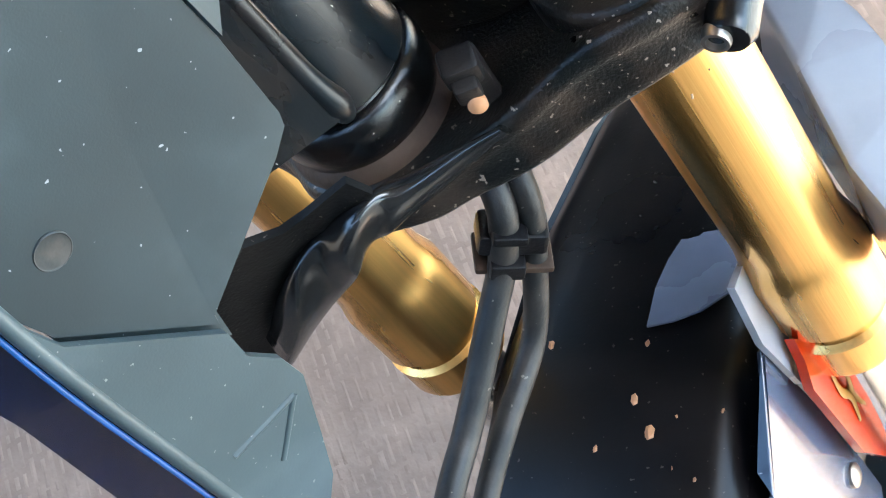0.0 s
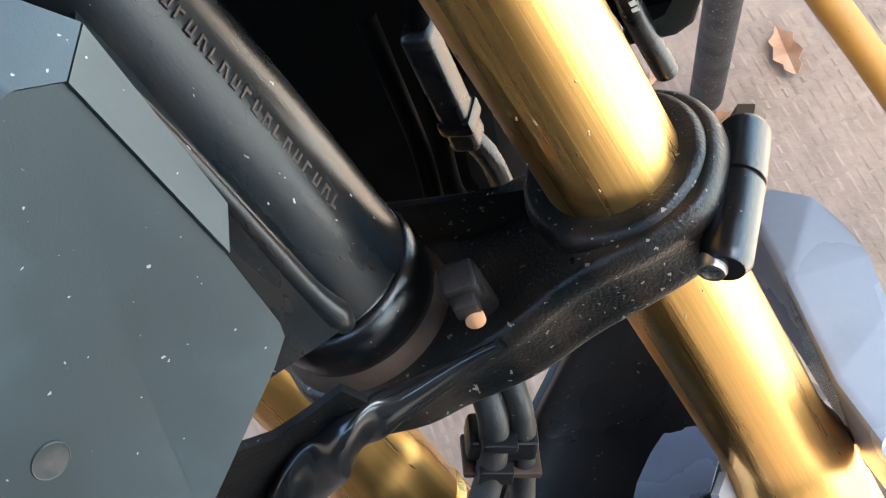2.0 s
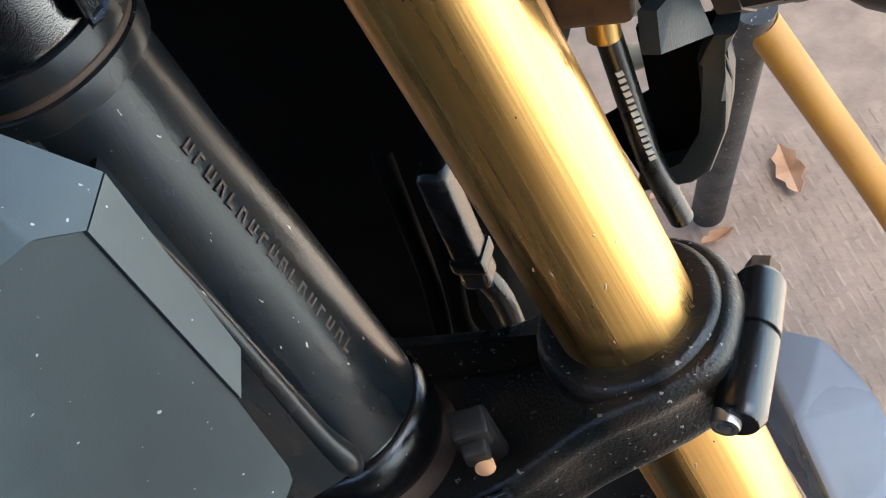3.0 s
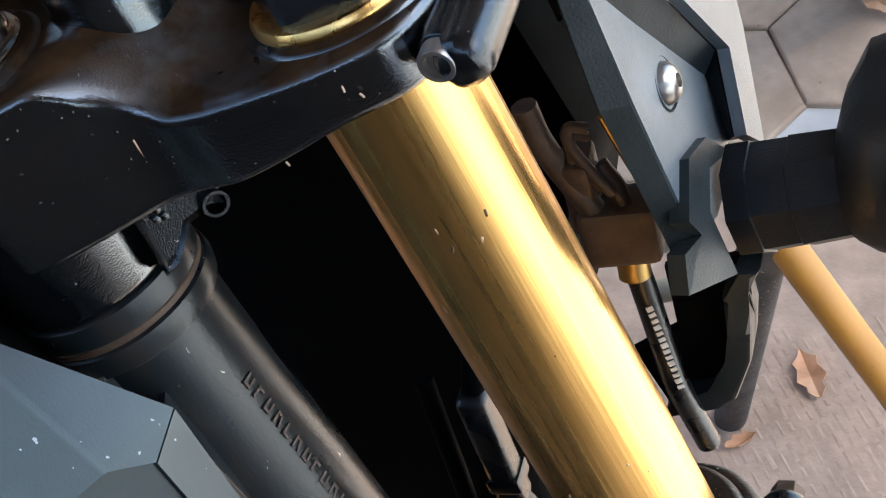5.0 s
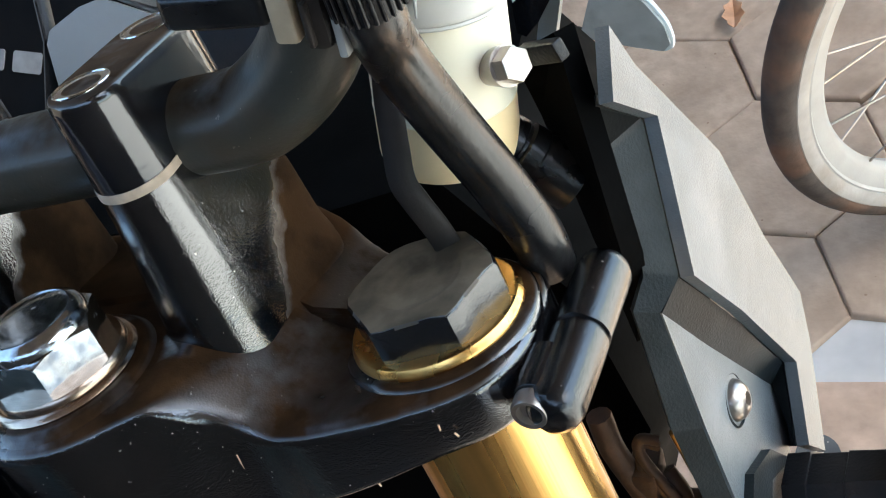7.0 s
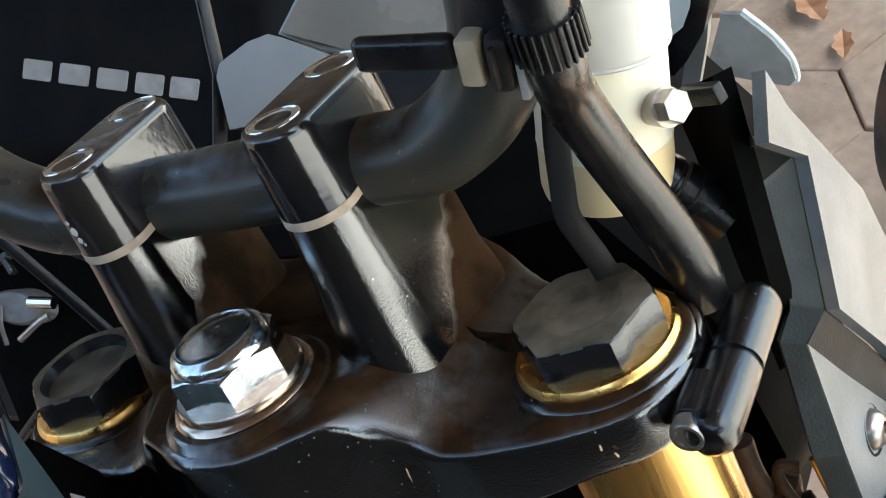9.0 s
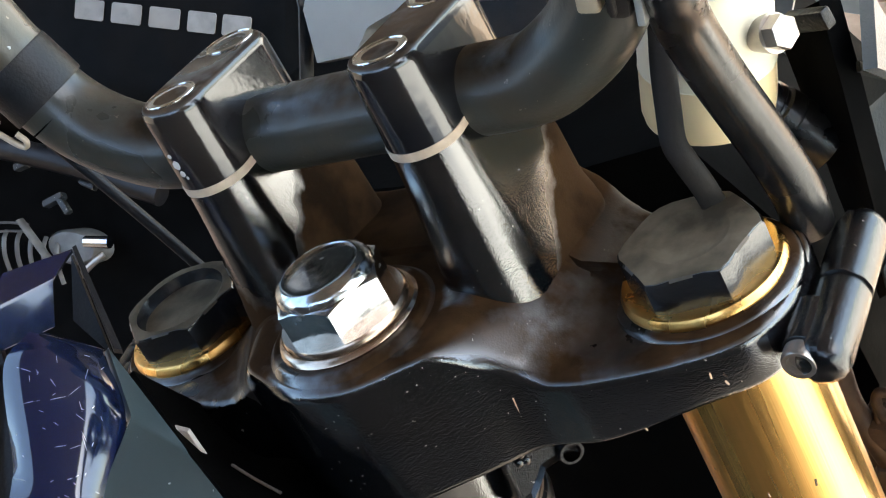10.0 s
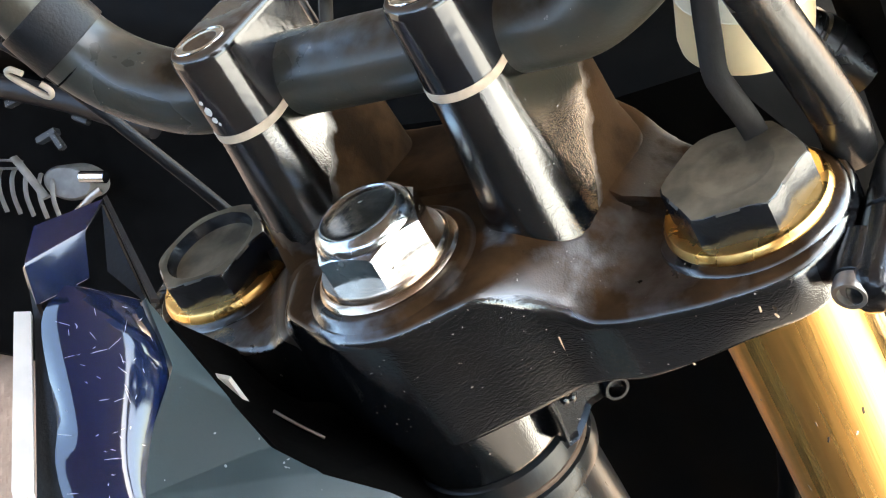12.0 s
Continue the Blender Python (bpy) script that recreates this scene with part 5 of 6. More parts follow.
CC = Vector((0.1206, -0.0112, 0.0992))
CM = Matrix.Translation(CC) @ frame_for((-0.18, 0.16, -0.95)).to_4x4()
bm = lathe(bm_new(), [(0.0072, -0.0056), (0.0084, -0.0056), (0.0084, 0.0056), (0.0072, 0.0056)], CC, (-0.18, 0.16, -0.95), 32)
collar = part("ribbed_collar", bm, rubber, bh, "ribbed rubber collar")
for k in range(26):
    bm = box(bm_new(), (0.0014, 0.0010, 0.0110), CM @ pose(0, 0, 0, 0, 0, k * 360 / 26) @ pose(0.0085, 0, 0), 0.0003, 1)
    part("rib", bm, black_plastic, collar)
fs = thing("flat_cable", "flat grey-brown rubber cable", "cable", (0.083, 0.035, 0.0))
part("cable", tube(bm_new(), [(0.0975, 0.030, 0.0820), (0.0950, 0.026, 0.0658), (0.0925, 0.021, 0.0530), (0.0910, 0.017, 0.0420), (0.0903, 0.014, 0.0340), (0.0918, 0.013, 0.0280), (0.0940, 0.013, 0.0180), (0.0950, 0.014, 0.0020)], 0.0036, 14, 8, 0.4, normal=(0.4, -0.8, 0.3)), cable_rubber, fs)
st = thing("cable_strap", "black rubber strap with a grey buckle round the handlebar", "strap", (0.09, 0.0, 0.09))
bm = box(bm_new(), (0.0270, 0.0050, 0.0092), pose(0.0838, -0.012, 0.1020, 0, 10, 0), 0.0022, 3)
part("band", bm, rubber, st)
bm = box(bm_new(), (0.0060, 0.0075, 0.0128), pose(0.1009, -0.0125, 0.0974, 0, 12, 0), 0.0012, 2)
part("buckle", bm, tan_plastic, st, "beige buckle")
bm = box(bm_new(), (0.0066, 0.0100, 0.0150), pose(0.1073, -0.0105, 0.0948, 0, 12, 0), 0.0022, 2)
box(bm, (0.0014, 0.0040, 0.0110), pose(0.1068, -0.0155, 0.0950, 0, 12, 0), 0.0005)
part("block", bm, black_plastic, st)
bm = box(bm_new(), (0.0022, 0.0050, 0.0165), pose(0.1118, -0.0120, 0.0925, 0, 12, 0), 0.0006)
part("clip", bm, silver_panel, st, "silver metal clip")
part("loop", lathe(bm_new(), [(0.0128, -0.008), (0.0145, -0.008), (0.0145, 0.008), (0.0128, 0.008), (0.0128, -0.008)], (0.1085, 0.004, 0.1030), (0.4, -0.05, 0.9), 32, False), black_plastic, st)
bm = lathe(bm_new(), [(0.0, 0.0), (0.0076, 0.0), (0.0080, 0.0100), (0.0074, 0.0106), (0.0074, 0.0114), (0.0084, 0.0122), (0.0086, 0.0165), (0.0080, 0.0172), (0.0080, 0.0180), (0.0086, 0.0190), (0.0088, 0.0300), (0.0, 0.0310)], (0.0945, 0.0560, 0.0210), (0.52, 0.12, -0.80), 32)
solo("radiator_joint", bm, rubber, "glossy dark rubber hose joint", "hose joint")
bm = box(bm_new(), (0.0150, 0.0040, 0.0060), pose(0.1225, 0.0500, 0.0425, 0, -10, -25), 0.001)
solo("lid_stay", bm, black_plastic, "black bar between the reservoir and the shroud", "bracket")
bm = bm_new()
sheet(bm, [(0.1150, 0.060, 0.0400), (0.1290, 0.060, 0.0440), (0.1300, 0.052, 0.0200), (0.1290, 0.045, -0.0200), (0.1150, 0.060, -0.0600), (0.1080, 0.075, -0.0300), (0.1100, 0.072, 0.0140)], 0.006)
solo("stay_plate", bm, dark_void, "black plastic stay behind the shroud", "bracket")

# rusty parts between fork and shroud
hb = thing("horn_bracket", "rusty brown bracket with bent tabs beside the fork", "bracket", (0.105, 0.055, -0.15))
bm = bm_new()
tube(bm, [(0.1150, 0.045, -0.0860), (0.1160, 0.046, -0.1050), (0.1180, 0.047, -0.1300), (0.1190, 0.047, -0.1500)], 0.0012, 10, 6)
part("gold_edge", bm, gold_dark, hb, "brassy edge strip")
part("stay", box(bm_new(), (0.010, 0.014, 0.034), pose(0.0960, 0.052, -0.1160, 10, 15, 0), 0.003), rust, hb)
part("block", box(bm_new(), (0.024, 0.016, 0.022), pose(0.1020, 0.051, -0.1320, 0, 12, 8), 0.003), rust, hb)
for pts, r in (([(0.1060, 0.050, -0.0960), (0.1020, 0.048, -0.0930), (0.1000, 0.046, -0.1020), (0.1030, 0.048, -0.1140)], 0.0016), ([(0.1040, 0.052, -0.1080), (0.1070, 0.050, -0.1160), (0.1060, 0.050, -0.1240)], 0.003),
               ([(0.0940, 0.046, -0.0780), (0.0935, 0.046, -0.0920), (0.0960, 0.047, -0.1100), (0.0985, 0.048, -0.1250)], 0.004), ([(0.1090, 0.046, -0.0900), (0.1040, 0.045, -0.0880), (0.1020, 0.045, -0.0940), (0.1045, 0.046, -0.1080), (0.1070, 0.046, -0.1150)], 0.0018)):
    part("tab", tube(bm_new(), pts, r, 10, 6), rust, hb)
bm = lathe(bm_new(), [(0.0, -0.004), (0.0048, -0.004), (0.0052, 0), (0.0052, 0.006), (0.004, 0.007), (0.0, 0.007)], (0.1010, 0.050, -0.1450), (-0.2, -0.2, -1), 20)
part("ferrule", bm, gold_dark, hb, "brass ferrule")
ph = thing("printed_hose", "black rubber hose with a row of small white print", "hose", (0.097, 0.05, -0.25))
part("hose", tube(bm_new(), [(0.1010, 0.050, -0.148), (0.0990, 0.050, -0.165), (0.0965, 0.050, -0.185), (0.0945, 0.050, -0.205), (0.094, 0.052, -0.235)], 0.0042, 18), rubber, ph)
for k in range(14):
    z = -0.1635 - k * 0.0028
    x = 0.0992 - (k * 0.00022)
    bm = box(bm_new(), (0.0022, 0.0004, 0.0014 if k % 3 else 0.0019), pose(x + 0.0012, 0.04595, z, 0, -6, 14))
    part("print_bar", bm, white_mark, ph)
ar = thing("shroud_arch", "black plastic arch below the side shroud", "cowl panel", (0.11, 0.06, -0.22))
bm = bm_new()
outer = [(0.1361, -0.1608), (0.1303, -0.1679), (0.1259, -0.1756), (0.1253, -0.1864), (0.1209, -0.1992), (0.1103, -0.2161), (0.1029, -0.2202), (0.0827, -0.2218)]
inner = [(0.0873, -0.2130), (0.1034, -0.2119), (0.1138, -0.1996), (0.1195, -0.1857), (0.1206, -0.1704), (0.1293, -0.1597)]
slab(bm, outer + inner, -0.010, 0.010, 0.002, 2, Matrix.Translation((0, 0.062, 0)) @ pose(0, 0, 0, 90, 0, 0))
part("arch", bm, edge_plastic, ar)
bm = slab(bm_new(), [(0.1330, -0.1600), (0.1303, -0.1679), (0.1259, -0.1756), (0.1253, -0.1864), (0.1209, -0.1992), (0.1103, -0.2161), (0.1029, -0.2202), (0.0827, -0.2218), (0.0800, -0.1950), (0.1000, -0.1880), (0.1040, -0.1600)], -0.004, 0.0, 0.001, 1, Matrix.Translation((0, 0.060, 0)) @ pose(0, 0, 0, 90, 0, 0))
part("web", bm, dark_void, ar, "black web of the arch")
bm = bm_new()
tube(bm, [(0.088, 0.075, -0.184), (0.1000, 0.075, -0.1830), (0.1120, 0.075, -0.1850)], 0.0042, 14, 6)
tube(bm, [(0.088, 0.080, -0.166), (0.1000, 0.080, -0.1650), (0.1120, 0.080, -0.1650)], 0.0050, 14, 6)
part("pipe", bm, cream, ar, "pale pipe stubs")

# ---------------------------------------------------------------- near-black bulk added for the dark gap behind the forks, and cables
hl = thing("fork_gap_unit", "near-black bulk added for the dark gap between the forks, with wiring", "headlight", (0, 0.12, -0.2))
# Added bulk and cables carry the gap's shade in their near-black colour.
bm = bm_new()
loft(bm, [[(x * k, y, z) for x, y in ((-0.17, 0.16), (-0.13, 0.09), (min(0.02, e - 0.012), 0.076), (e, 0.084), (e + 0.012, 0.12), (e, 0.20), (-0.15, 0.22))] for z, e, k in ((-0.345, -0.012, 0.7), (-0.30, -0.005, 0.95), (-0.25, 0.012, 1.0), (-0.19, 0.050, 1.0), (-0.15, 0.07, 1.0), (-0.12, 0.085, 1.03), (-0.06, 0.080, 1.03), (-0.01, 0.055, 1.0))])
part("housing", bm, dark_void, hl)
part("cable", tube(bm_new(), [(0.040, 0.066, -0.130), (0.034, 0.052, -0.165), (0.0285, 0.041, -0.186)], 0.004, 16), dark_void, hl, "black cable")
bm = box(bm_new(), (0.0110, 0.0120, 0.0580), pose(0.0244, 0.040, -0.2135, 0, 8, 0), 0.003, 3)
box(bm, (0.0130, 0.0135, 0.0080), pose(0.0225, 0.040, -0.2290, 0, 8, 0), 0.002, 2)
part("connector", bm, rubber, hl, "black connector")
part("hose", tube(bm_new(), [(0.0205, 0.040, -0.236), (0.0235, 0.040, -0.250), (0.0215, 0.040, -0.268), (0.0170, 0.040, -0.290), (0.0140, 0.042, -0.31)], 0.0042, 16), rubber, hl, "black rubber hose")
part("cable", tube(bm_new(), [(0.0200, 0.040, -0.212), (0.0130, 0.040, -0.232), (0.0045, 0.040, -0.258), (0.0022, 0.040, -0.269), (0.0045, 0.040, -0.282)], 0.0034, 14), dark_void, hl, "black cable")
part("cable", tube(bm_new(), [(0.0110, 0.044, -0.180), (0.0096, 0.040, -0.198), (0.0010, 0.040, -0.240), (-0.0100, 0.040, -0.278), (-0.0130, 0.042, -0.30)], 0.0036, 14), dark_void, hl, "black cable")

# ---------------------------------------------------------------- instrument cluster
ins = thing("instrument_cluster", "grey motorcycle instrument cluster with a dusty faceted screen", "instrument", (-0.03, 0.14, 0.0))
NI = Vector((0.249, -0.798, 0.549))
bm = bm_new()
sheet(bm, [(-0.0536, 0.128, 0.0547), (-0.0407, 0.1403, 0.0667), (-0.030, 0.150, 0.076), (0.03, 0.155, 0.055), (0.045, 0.145, 0.035), (0.0400, 0.130, 0.016), (-0.0051, 0.1280, 0.0335), (-0.0266, 0.127, 0.041)], 0.004)
part("screen", bm, mat("dusty_screen", (0.2, 0.18, 0.15), 0.25, 0.0, 0.15, 25, 0.05, 300, stain=(0.32, 0.28, 0.22), stain_amount=0.5), ins, "dusty brown-grey screen")
bm = tube(bm_new(), [(-0.030, 0.149, 0.0775), (-0.0420, 0.1392, 0.0675), (-0.0545, 0.1275, 0.0555), (-0.0400, 0.1255, 0.0475), (-0.0266, 0.1262, 0.0415), (-0.0051, 0.1272, 0.0340), (0.04, 0.1295, 0.017)], 0.0012, 10, 1, smooth=False)
part("bezel", bm, silver_panel, ins, "bright bezel line")
bm = bm_new()
sheet(bm, [(-0.0739, 0.1184, 0.0513), (-0.0624, 0.1241, 0.0544), (-0.0545, 0.1265, 0.0545), (-0.0400, 0.1250, 0.0465), (-0.0300, 0.1240, 0.0400), (-0.0535, 0.1144, 0.0363), (-0.0600, 0.1100, 0.0300), (-0.0735, 0.1060, 0.0320), (-0.0755, 0.1158, 0.0484)], 0.012, 0.001, 2,
      [(0, 1, 2, 3, 4, 5), (0, 5, 6, 7, 8)])
part("silver_corner", bm, silver_panel, ins, "silver-grey faceted corner")
bm = bm_new()
sheet(bm, [(-0.0300, 0.1225, 0.0385), (0.0100, 0.1280, 0.0290), (0.0080, 0.1160, 0.0120), (-0.0350, 0.1130, 0.0230)], 0.01)
part("lower_plate", bm, black_plastic, ins)
# winged badge as plain white bars
for k in range(4):
    a0 = Vector((-0.0165 + 0.0016 * k, 0.1150 + 0.0004 * k, 0.0262 - 0.0006 * k)) + NI * 0.0022
    bm = tube(bm_new(), [a0, a0 + Vector((0.0040, 0.0016, 0.0024)), a0 + Vector((0.0085 - 0.001 * k, 0.0040, 0.0050 - 0.0009 * k))], [0.0007, 0.0007, 0.0002], 8, 4)
    part("badge_bar", bm, white_mark, ins)
bm = box(bm_new(), (0.0100, 0.0006, 0.0022), Matrix.Translation(Vector((-0.0090, 0.1178, 0.0208)) + NI * 0.002) @ pose(0, 0, 0, -30, 14, 8))
part("badge_bar", bm, white_mark, ins)
bm = tube(bm_new(), [(-0.0900, 0.150, 0.090), (-0.0760, 0.112, 0.052), (-0.0850, 0.080, 0.005), (-0.095, 0.06, -0.05)], 0.003, 10, 1, 0.5, smooth=False)
solo("cluster_stay", bm, black_plastic, "black stay beside the instrument cluster", "bracket")

# pod and mirror-like blade on the far side of the shroud
pod = thing("position_lamp", "dark front lamp pod with a pale blue lens", "lamp", (0.085, 0.14, 0.003))
rim = [(0.0843, 0.0443), (0.0821, 0.0371), (0.0749, 0.0132), (0.0732, 0.0052), (0.0757, 0.0033), (0.0817, 0.0075), (0.0916, 0.0175), (0.0987, 0.0304), (0.1021, 0.0399), (0.0990, 0.0560), (0.0880, 0.0600)]
bm = loft(bm_new(), [[(x, 0.138, z) for x, z in rim], [(x, 0.150, z) for x, z in rim], [(0.0880 + (x - 0.0880) * 0.8, 0.185, 0.03 + (z - 0.03) * 0.8) for x, z in rim]])
part("housing", bm, gloss, pod, "", 20)
bm = bm_new()
sheet(bm, [(0.0832, 0.1375, 0.0400), (0.0762, 0.1375, 0.0162), (0.0852, 0.1375, 0.0204), (0.0902, 0.1375, 0.0272), (0.0952, 0.1375, 0.0391), (0.0940, 0.1375, 0.0520), (0.0880, 0.1375, 0.0560)], 0.003)
part("lens", bm, pale_gloss, pod, "pale blue lens")
bm = bm_new()
sheet(bm, [(0.0760, 0.155, 0.0020), (0.0915, 0.155, 0.0210), (0.0864, 0.155, 0.0084), (0.0757, 0.155, -0.0120), (0.0676, 0.155, -0.0326), (0.0601, 0.155, -0.0458), (0.0598, 0.155, -0.0372), (0.0660, 0.155, -0.0180)], 0.005)
part("stay", bm, light_plastic, pod, "grey pointed stay")
blade = [(-0.0403, 0.43, -0.1492), (-0.0207, 0.43, -0.1177), (-0.0111, 0.43, -0.12), (0.0003, 0.43, -0.1377), (0.0059, 0.43, -0.1524), (0.0057, 0.43, -0.164), (0.0012, 0.43, -0.1674), (-0.0127, 0.43, -0.162)]
bm = bm_new()
sheet(bm, blade, 0.004)
tip = part("screen_tip", bm, screen_tint, hl, "pale glossy tip of the front screen")
part("rim", tube(bm_new(), blade[2:] + blade[:1], 0.0020, 8, 4), pale_gloss, tip, "bright rim")
part("screen_stay", tube(bm_new(), [blade[0], (-0.075, 0.34, -0.15), (-0.09, 0.20, -0.12)], 0.005, 10, 4), black_plastic, hl)

# clip on the left half of the bar
cl = thing("cable_clip", "rusty wire clip and black collar on the handlebar", "clip", (-0.11, 0.006, 0.08))
LD = Vector((-0.0050, 0, 0.0125)).normalized()
CC = Vector((-0.0998, BY, 0.0975))
part("collar", lathe(bm_new(), [(0.0124, -0.0075), (0.0134, -0.0078), (0.0136, -0.0070), (0.0136, 0.0070), (0.0134, 0.0078), (0.0124, 0.0075)], CC, LD, 40, False), black_plastic, cl, "black collar")
part("seam", lathe(bm_new(), [(0.0126, -0.0003), (0.0129, 0.0), (0.0126, 0.0003)], CC - LD * 0.0125, LD, 40, False), dark_void, cl)
bm = tube(bm_new(), [(-0.1065, -0.0075, 0.0925), (-0.1105, -0.0070, 0.0945), (-0.1120, -0.0072, 0.0925), (-0.1030, -0.0080, 0.0835), (-0.1005, -0.0075, 0.0845), (-0.1020, -0.0078, 0.0880)], 0.0010, 10, 4)
part("wire", bm, tan, cl, "pale tan wire buckle")
bm = box(bm_new(), (0.008, 0.002, 0.0035), Matrix.Translation((-0.0965, 0.0010, 0.1115)) @ pose(0, 0, 0, 0, -25, 0), 0.0006)
part("tab", bm, silver_panel, cl, "bright metal tab")

# ---------------------------------------------------------------- neighbouring motorcycle
nb = thing("parked_motorcycle", "black motorcycle parked alongside, with pale tank badge", "motorcycle", (-0.9, 1.0, 0), GROUND)
TC = Vector((-0.875, 0.90, 0.402))
TX = Vector((0.185, -0.012, -0.032)).normalized()
TN = (Vector((0.245, -0.27, 1.278)) - TC).normalized()
TN = (TN - TX * TN.dot(TX)).normalized()
TY = TN.cross(TX)
TM = Matrix.Translation(TC) @ Matrix((TX, TY, TN)).transposed().to_4x4()
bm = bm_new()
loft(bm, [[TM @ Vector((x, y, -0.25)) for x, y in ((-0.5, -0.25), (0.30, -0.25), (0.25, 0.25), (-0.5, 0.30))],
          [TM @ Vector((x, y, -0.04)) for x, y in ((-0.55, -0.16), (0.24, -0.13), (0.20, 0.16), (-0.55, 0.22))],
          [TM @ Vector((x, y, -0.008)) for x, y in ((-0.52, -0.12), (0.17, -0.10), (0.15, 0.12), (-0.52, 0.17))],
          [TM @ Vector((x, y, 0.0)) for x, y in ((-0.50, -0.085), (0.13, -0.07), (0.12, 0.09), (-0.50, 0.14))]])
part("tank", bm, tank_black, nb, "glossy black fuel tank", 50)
for x0, x1 in ((-0.105, -0.066), (-0.056, -0.016), (-0.006, 0.034), (0.044, 0.080), (0.088, 0.124)):
    bm = slab(bm_new(), [(x0 + 0.002, -0.0115), (x1 - 0.002, -0.0115), (x1, -0.0095), (x1, 0.0095), (x1 - 0.002, 0.0115), (x0 + 0.002, 0.0115), (x0, 0.0095), (x0, -0.0095)], 0.0005, 0.002, 0.0005, 1, TM)
    part("badge_bar", bm, badge_mark, nb)
bm = tube(bm_new(), [TM @ Vector((-0.45, 0.05, 0.004)), TM @ Vector((-0.2, 0.10, 0.006)), TM @ Vector((-0.02, 0.155, 0.0))], 0.006, 10, 6)
part("seam_trim", bm, light_plastic, nb, "grey seam trim")
# Plain boxes; the shade on bodywork and engine is in their colour.
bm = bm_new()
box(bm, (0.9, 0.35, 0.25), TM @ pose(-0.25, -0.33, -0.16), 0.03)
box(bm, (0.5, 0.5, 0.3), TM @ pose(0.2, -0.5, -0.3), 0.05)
part("body", bm, dark_void, nb, "plain bodywork and engine boxes, shade put into the near-black colour")
for k in range(5):
    x = -0.165 + k * 0.0185
    bm = tube(bm_new(), [TM @ Vector((x, -0.262, 0.012)), TM @ Vector((x + 0.003, -0.272, 0.020)), TM @ Vector((x + 0.006, -0.290, 0.020)), TM @ Vector((x + 0.011, -0.312, 0.012))], 0.0028, 10, 5, 0.5)
    part("fin", bm, fin_metal, nb, "pale cooling fin")
for k in range(2):
    bm = tube(bm_new(), [TM @ Vector((-0.22, -0.275 + k * 0.011, 0.022)), TM @ Vector((-0.16, -0.262 + k * 0.010, 0.024)), TM @ Vector((-0.130, -0.258 + k * 0.008, 0.020))], 0.0028, 10, 5, 0.5)
    part("fin", bm, fin_metal, nb, "pale cooling fin")
bm = bm_new()
loft(bm, [[TM @ Vector((-0.072 + (0.034 - d) * math.cos(a), -0.268 + (0.020 - d) * math.sin(a), zz)) for a in (q * math.tau / 24 for q in range(24))] for d, zz in ((0, -0.02), (0, 0.012), (0.003, 0.016), (0.008, 0.017))])
part("engine_cover", bm, fin_metal, nb, "pale engine cover")
part("stay", tube(bm_new(), [TM @ Vector((-0.135, -0.245, 0.03)), TM @ Vector((-0.085, -0.285, 0.034))], 0.006, 12, 1, 0.4, smooth=False), fin_metal, nb, "flat grey stay")
part("pipe", tube(bm_new(), [TM @ Vector((-0.05, -0.258, 0.02)), TM @ Vector((-0.018, -0.254, 0.02))], 0.007, 16, 1, smooth=False), chrome, nb, "short bright pipe")
part("lever", tube(bm_new(), [TM @ Vector((-0.05, -0.30, 0.03)), TM @ Vector((-0.03, -0.278, 0.03)), TM @ Vector((-0.02, -0.268, 0.026))], 0.004, 10, 4), steel, nb, "dull steel lever")
rng = random.Random(21)
for k in range(6):
    p = Vector((rng.uniform(-0.17, -0.03), rng.uniform(-0.225, -0.165), 0.015))
    part("bracket", box(bm_new(), (rng.uniform(0.012, 0.03), rng.uniform(0.006, 0.012), 0.012), TM @ Matrix.Translation(p) @ pose(0, 0, 0, rng.uniform(-20, 20), 0, rng.uniform(-50, 50)), 0.002), post_paint, nb, "small dull bracket")
part("frame_tube", tube(bm_new(), [TM @ Vector((-0.35, -0.16, 0.03)), TM @ Vector((-0.1, -0.17, 0.03)), TM @ Vector((0.05, -0.19, 0.03))], 0.014, 16, 5), black_plastic, nb)
for x in (-0.55, 0.75):
    bm = lathe(bm_new(), [(0.2, -0.05), (0.28, -0.05), (0.3, 0), (0.28, 0.05), (0.2, 0.05), (0.2, -0.05)], TC + TX * x + Vector((0, 0.1, -TC.z + 0.31 - x * TX.z)), (0.07, 1, 0), 40, False)
    if x < 0:
        part("tyre", bm, tyre_mat, nb)

# ---------------------------------------------------------------- wheel of a bike behind
wh = thing("spoked_wheel", "spoked wheel with brown dusty tyre on the pavers", "wheel", (0.16, 1.03, 0), GROUND)
WN = Vector((0.635, -0.751, -0.180)).normalized()
WCC = Vector((0.181, 1.013, 0.2800)) - WN * 0.018
bm = lathe(bm_new(), [(0.240, -0.019), (0.252, -0.021), (0.264, -0.019), (0.273, -0.013), (0.2775, -0.006), (0.2785, 0), (0.2775, 0.006), (0.2735, 0.0135), (0.266, 0.0185), (0.258, 0.0200), (0.240, 0.015), (0.240, -0.019)], WCC, WN, 96, False)
part("tyre", bm, tyre_mat, wh, "brown dusty tyre")
bm = lathe(bm_new(), [(0.240, 0.0158), (0.245, 0.0192), (0.251, 0.0206), (0.2565, 0.0205), (0.2580, 0.0190), (0.240, 0.0150), (0.240, 0.0158)], WCC, WN, 96, False)
part("sidewall", bm, tyre_side, wh, "dusty grey sidewall")
bm = lathe(bm_new(), [(0.222, -0.014), (0.240, -0.018), (0.2425, -0.018), (0.2425, 0.0175), (0.2405, 0.0178), (0.2385, 0.0150), (0.224, 0.0120), (0.218, 0.006), (0.216, 0), (0.222, -0.014)], WCC, WN, 96, False)
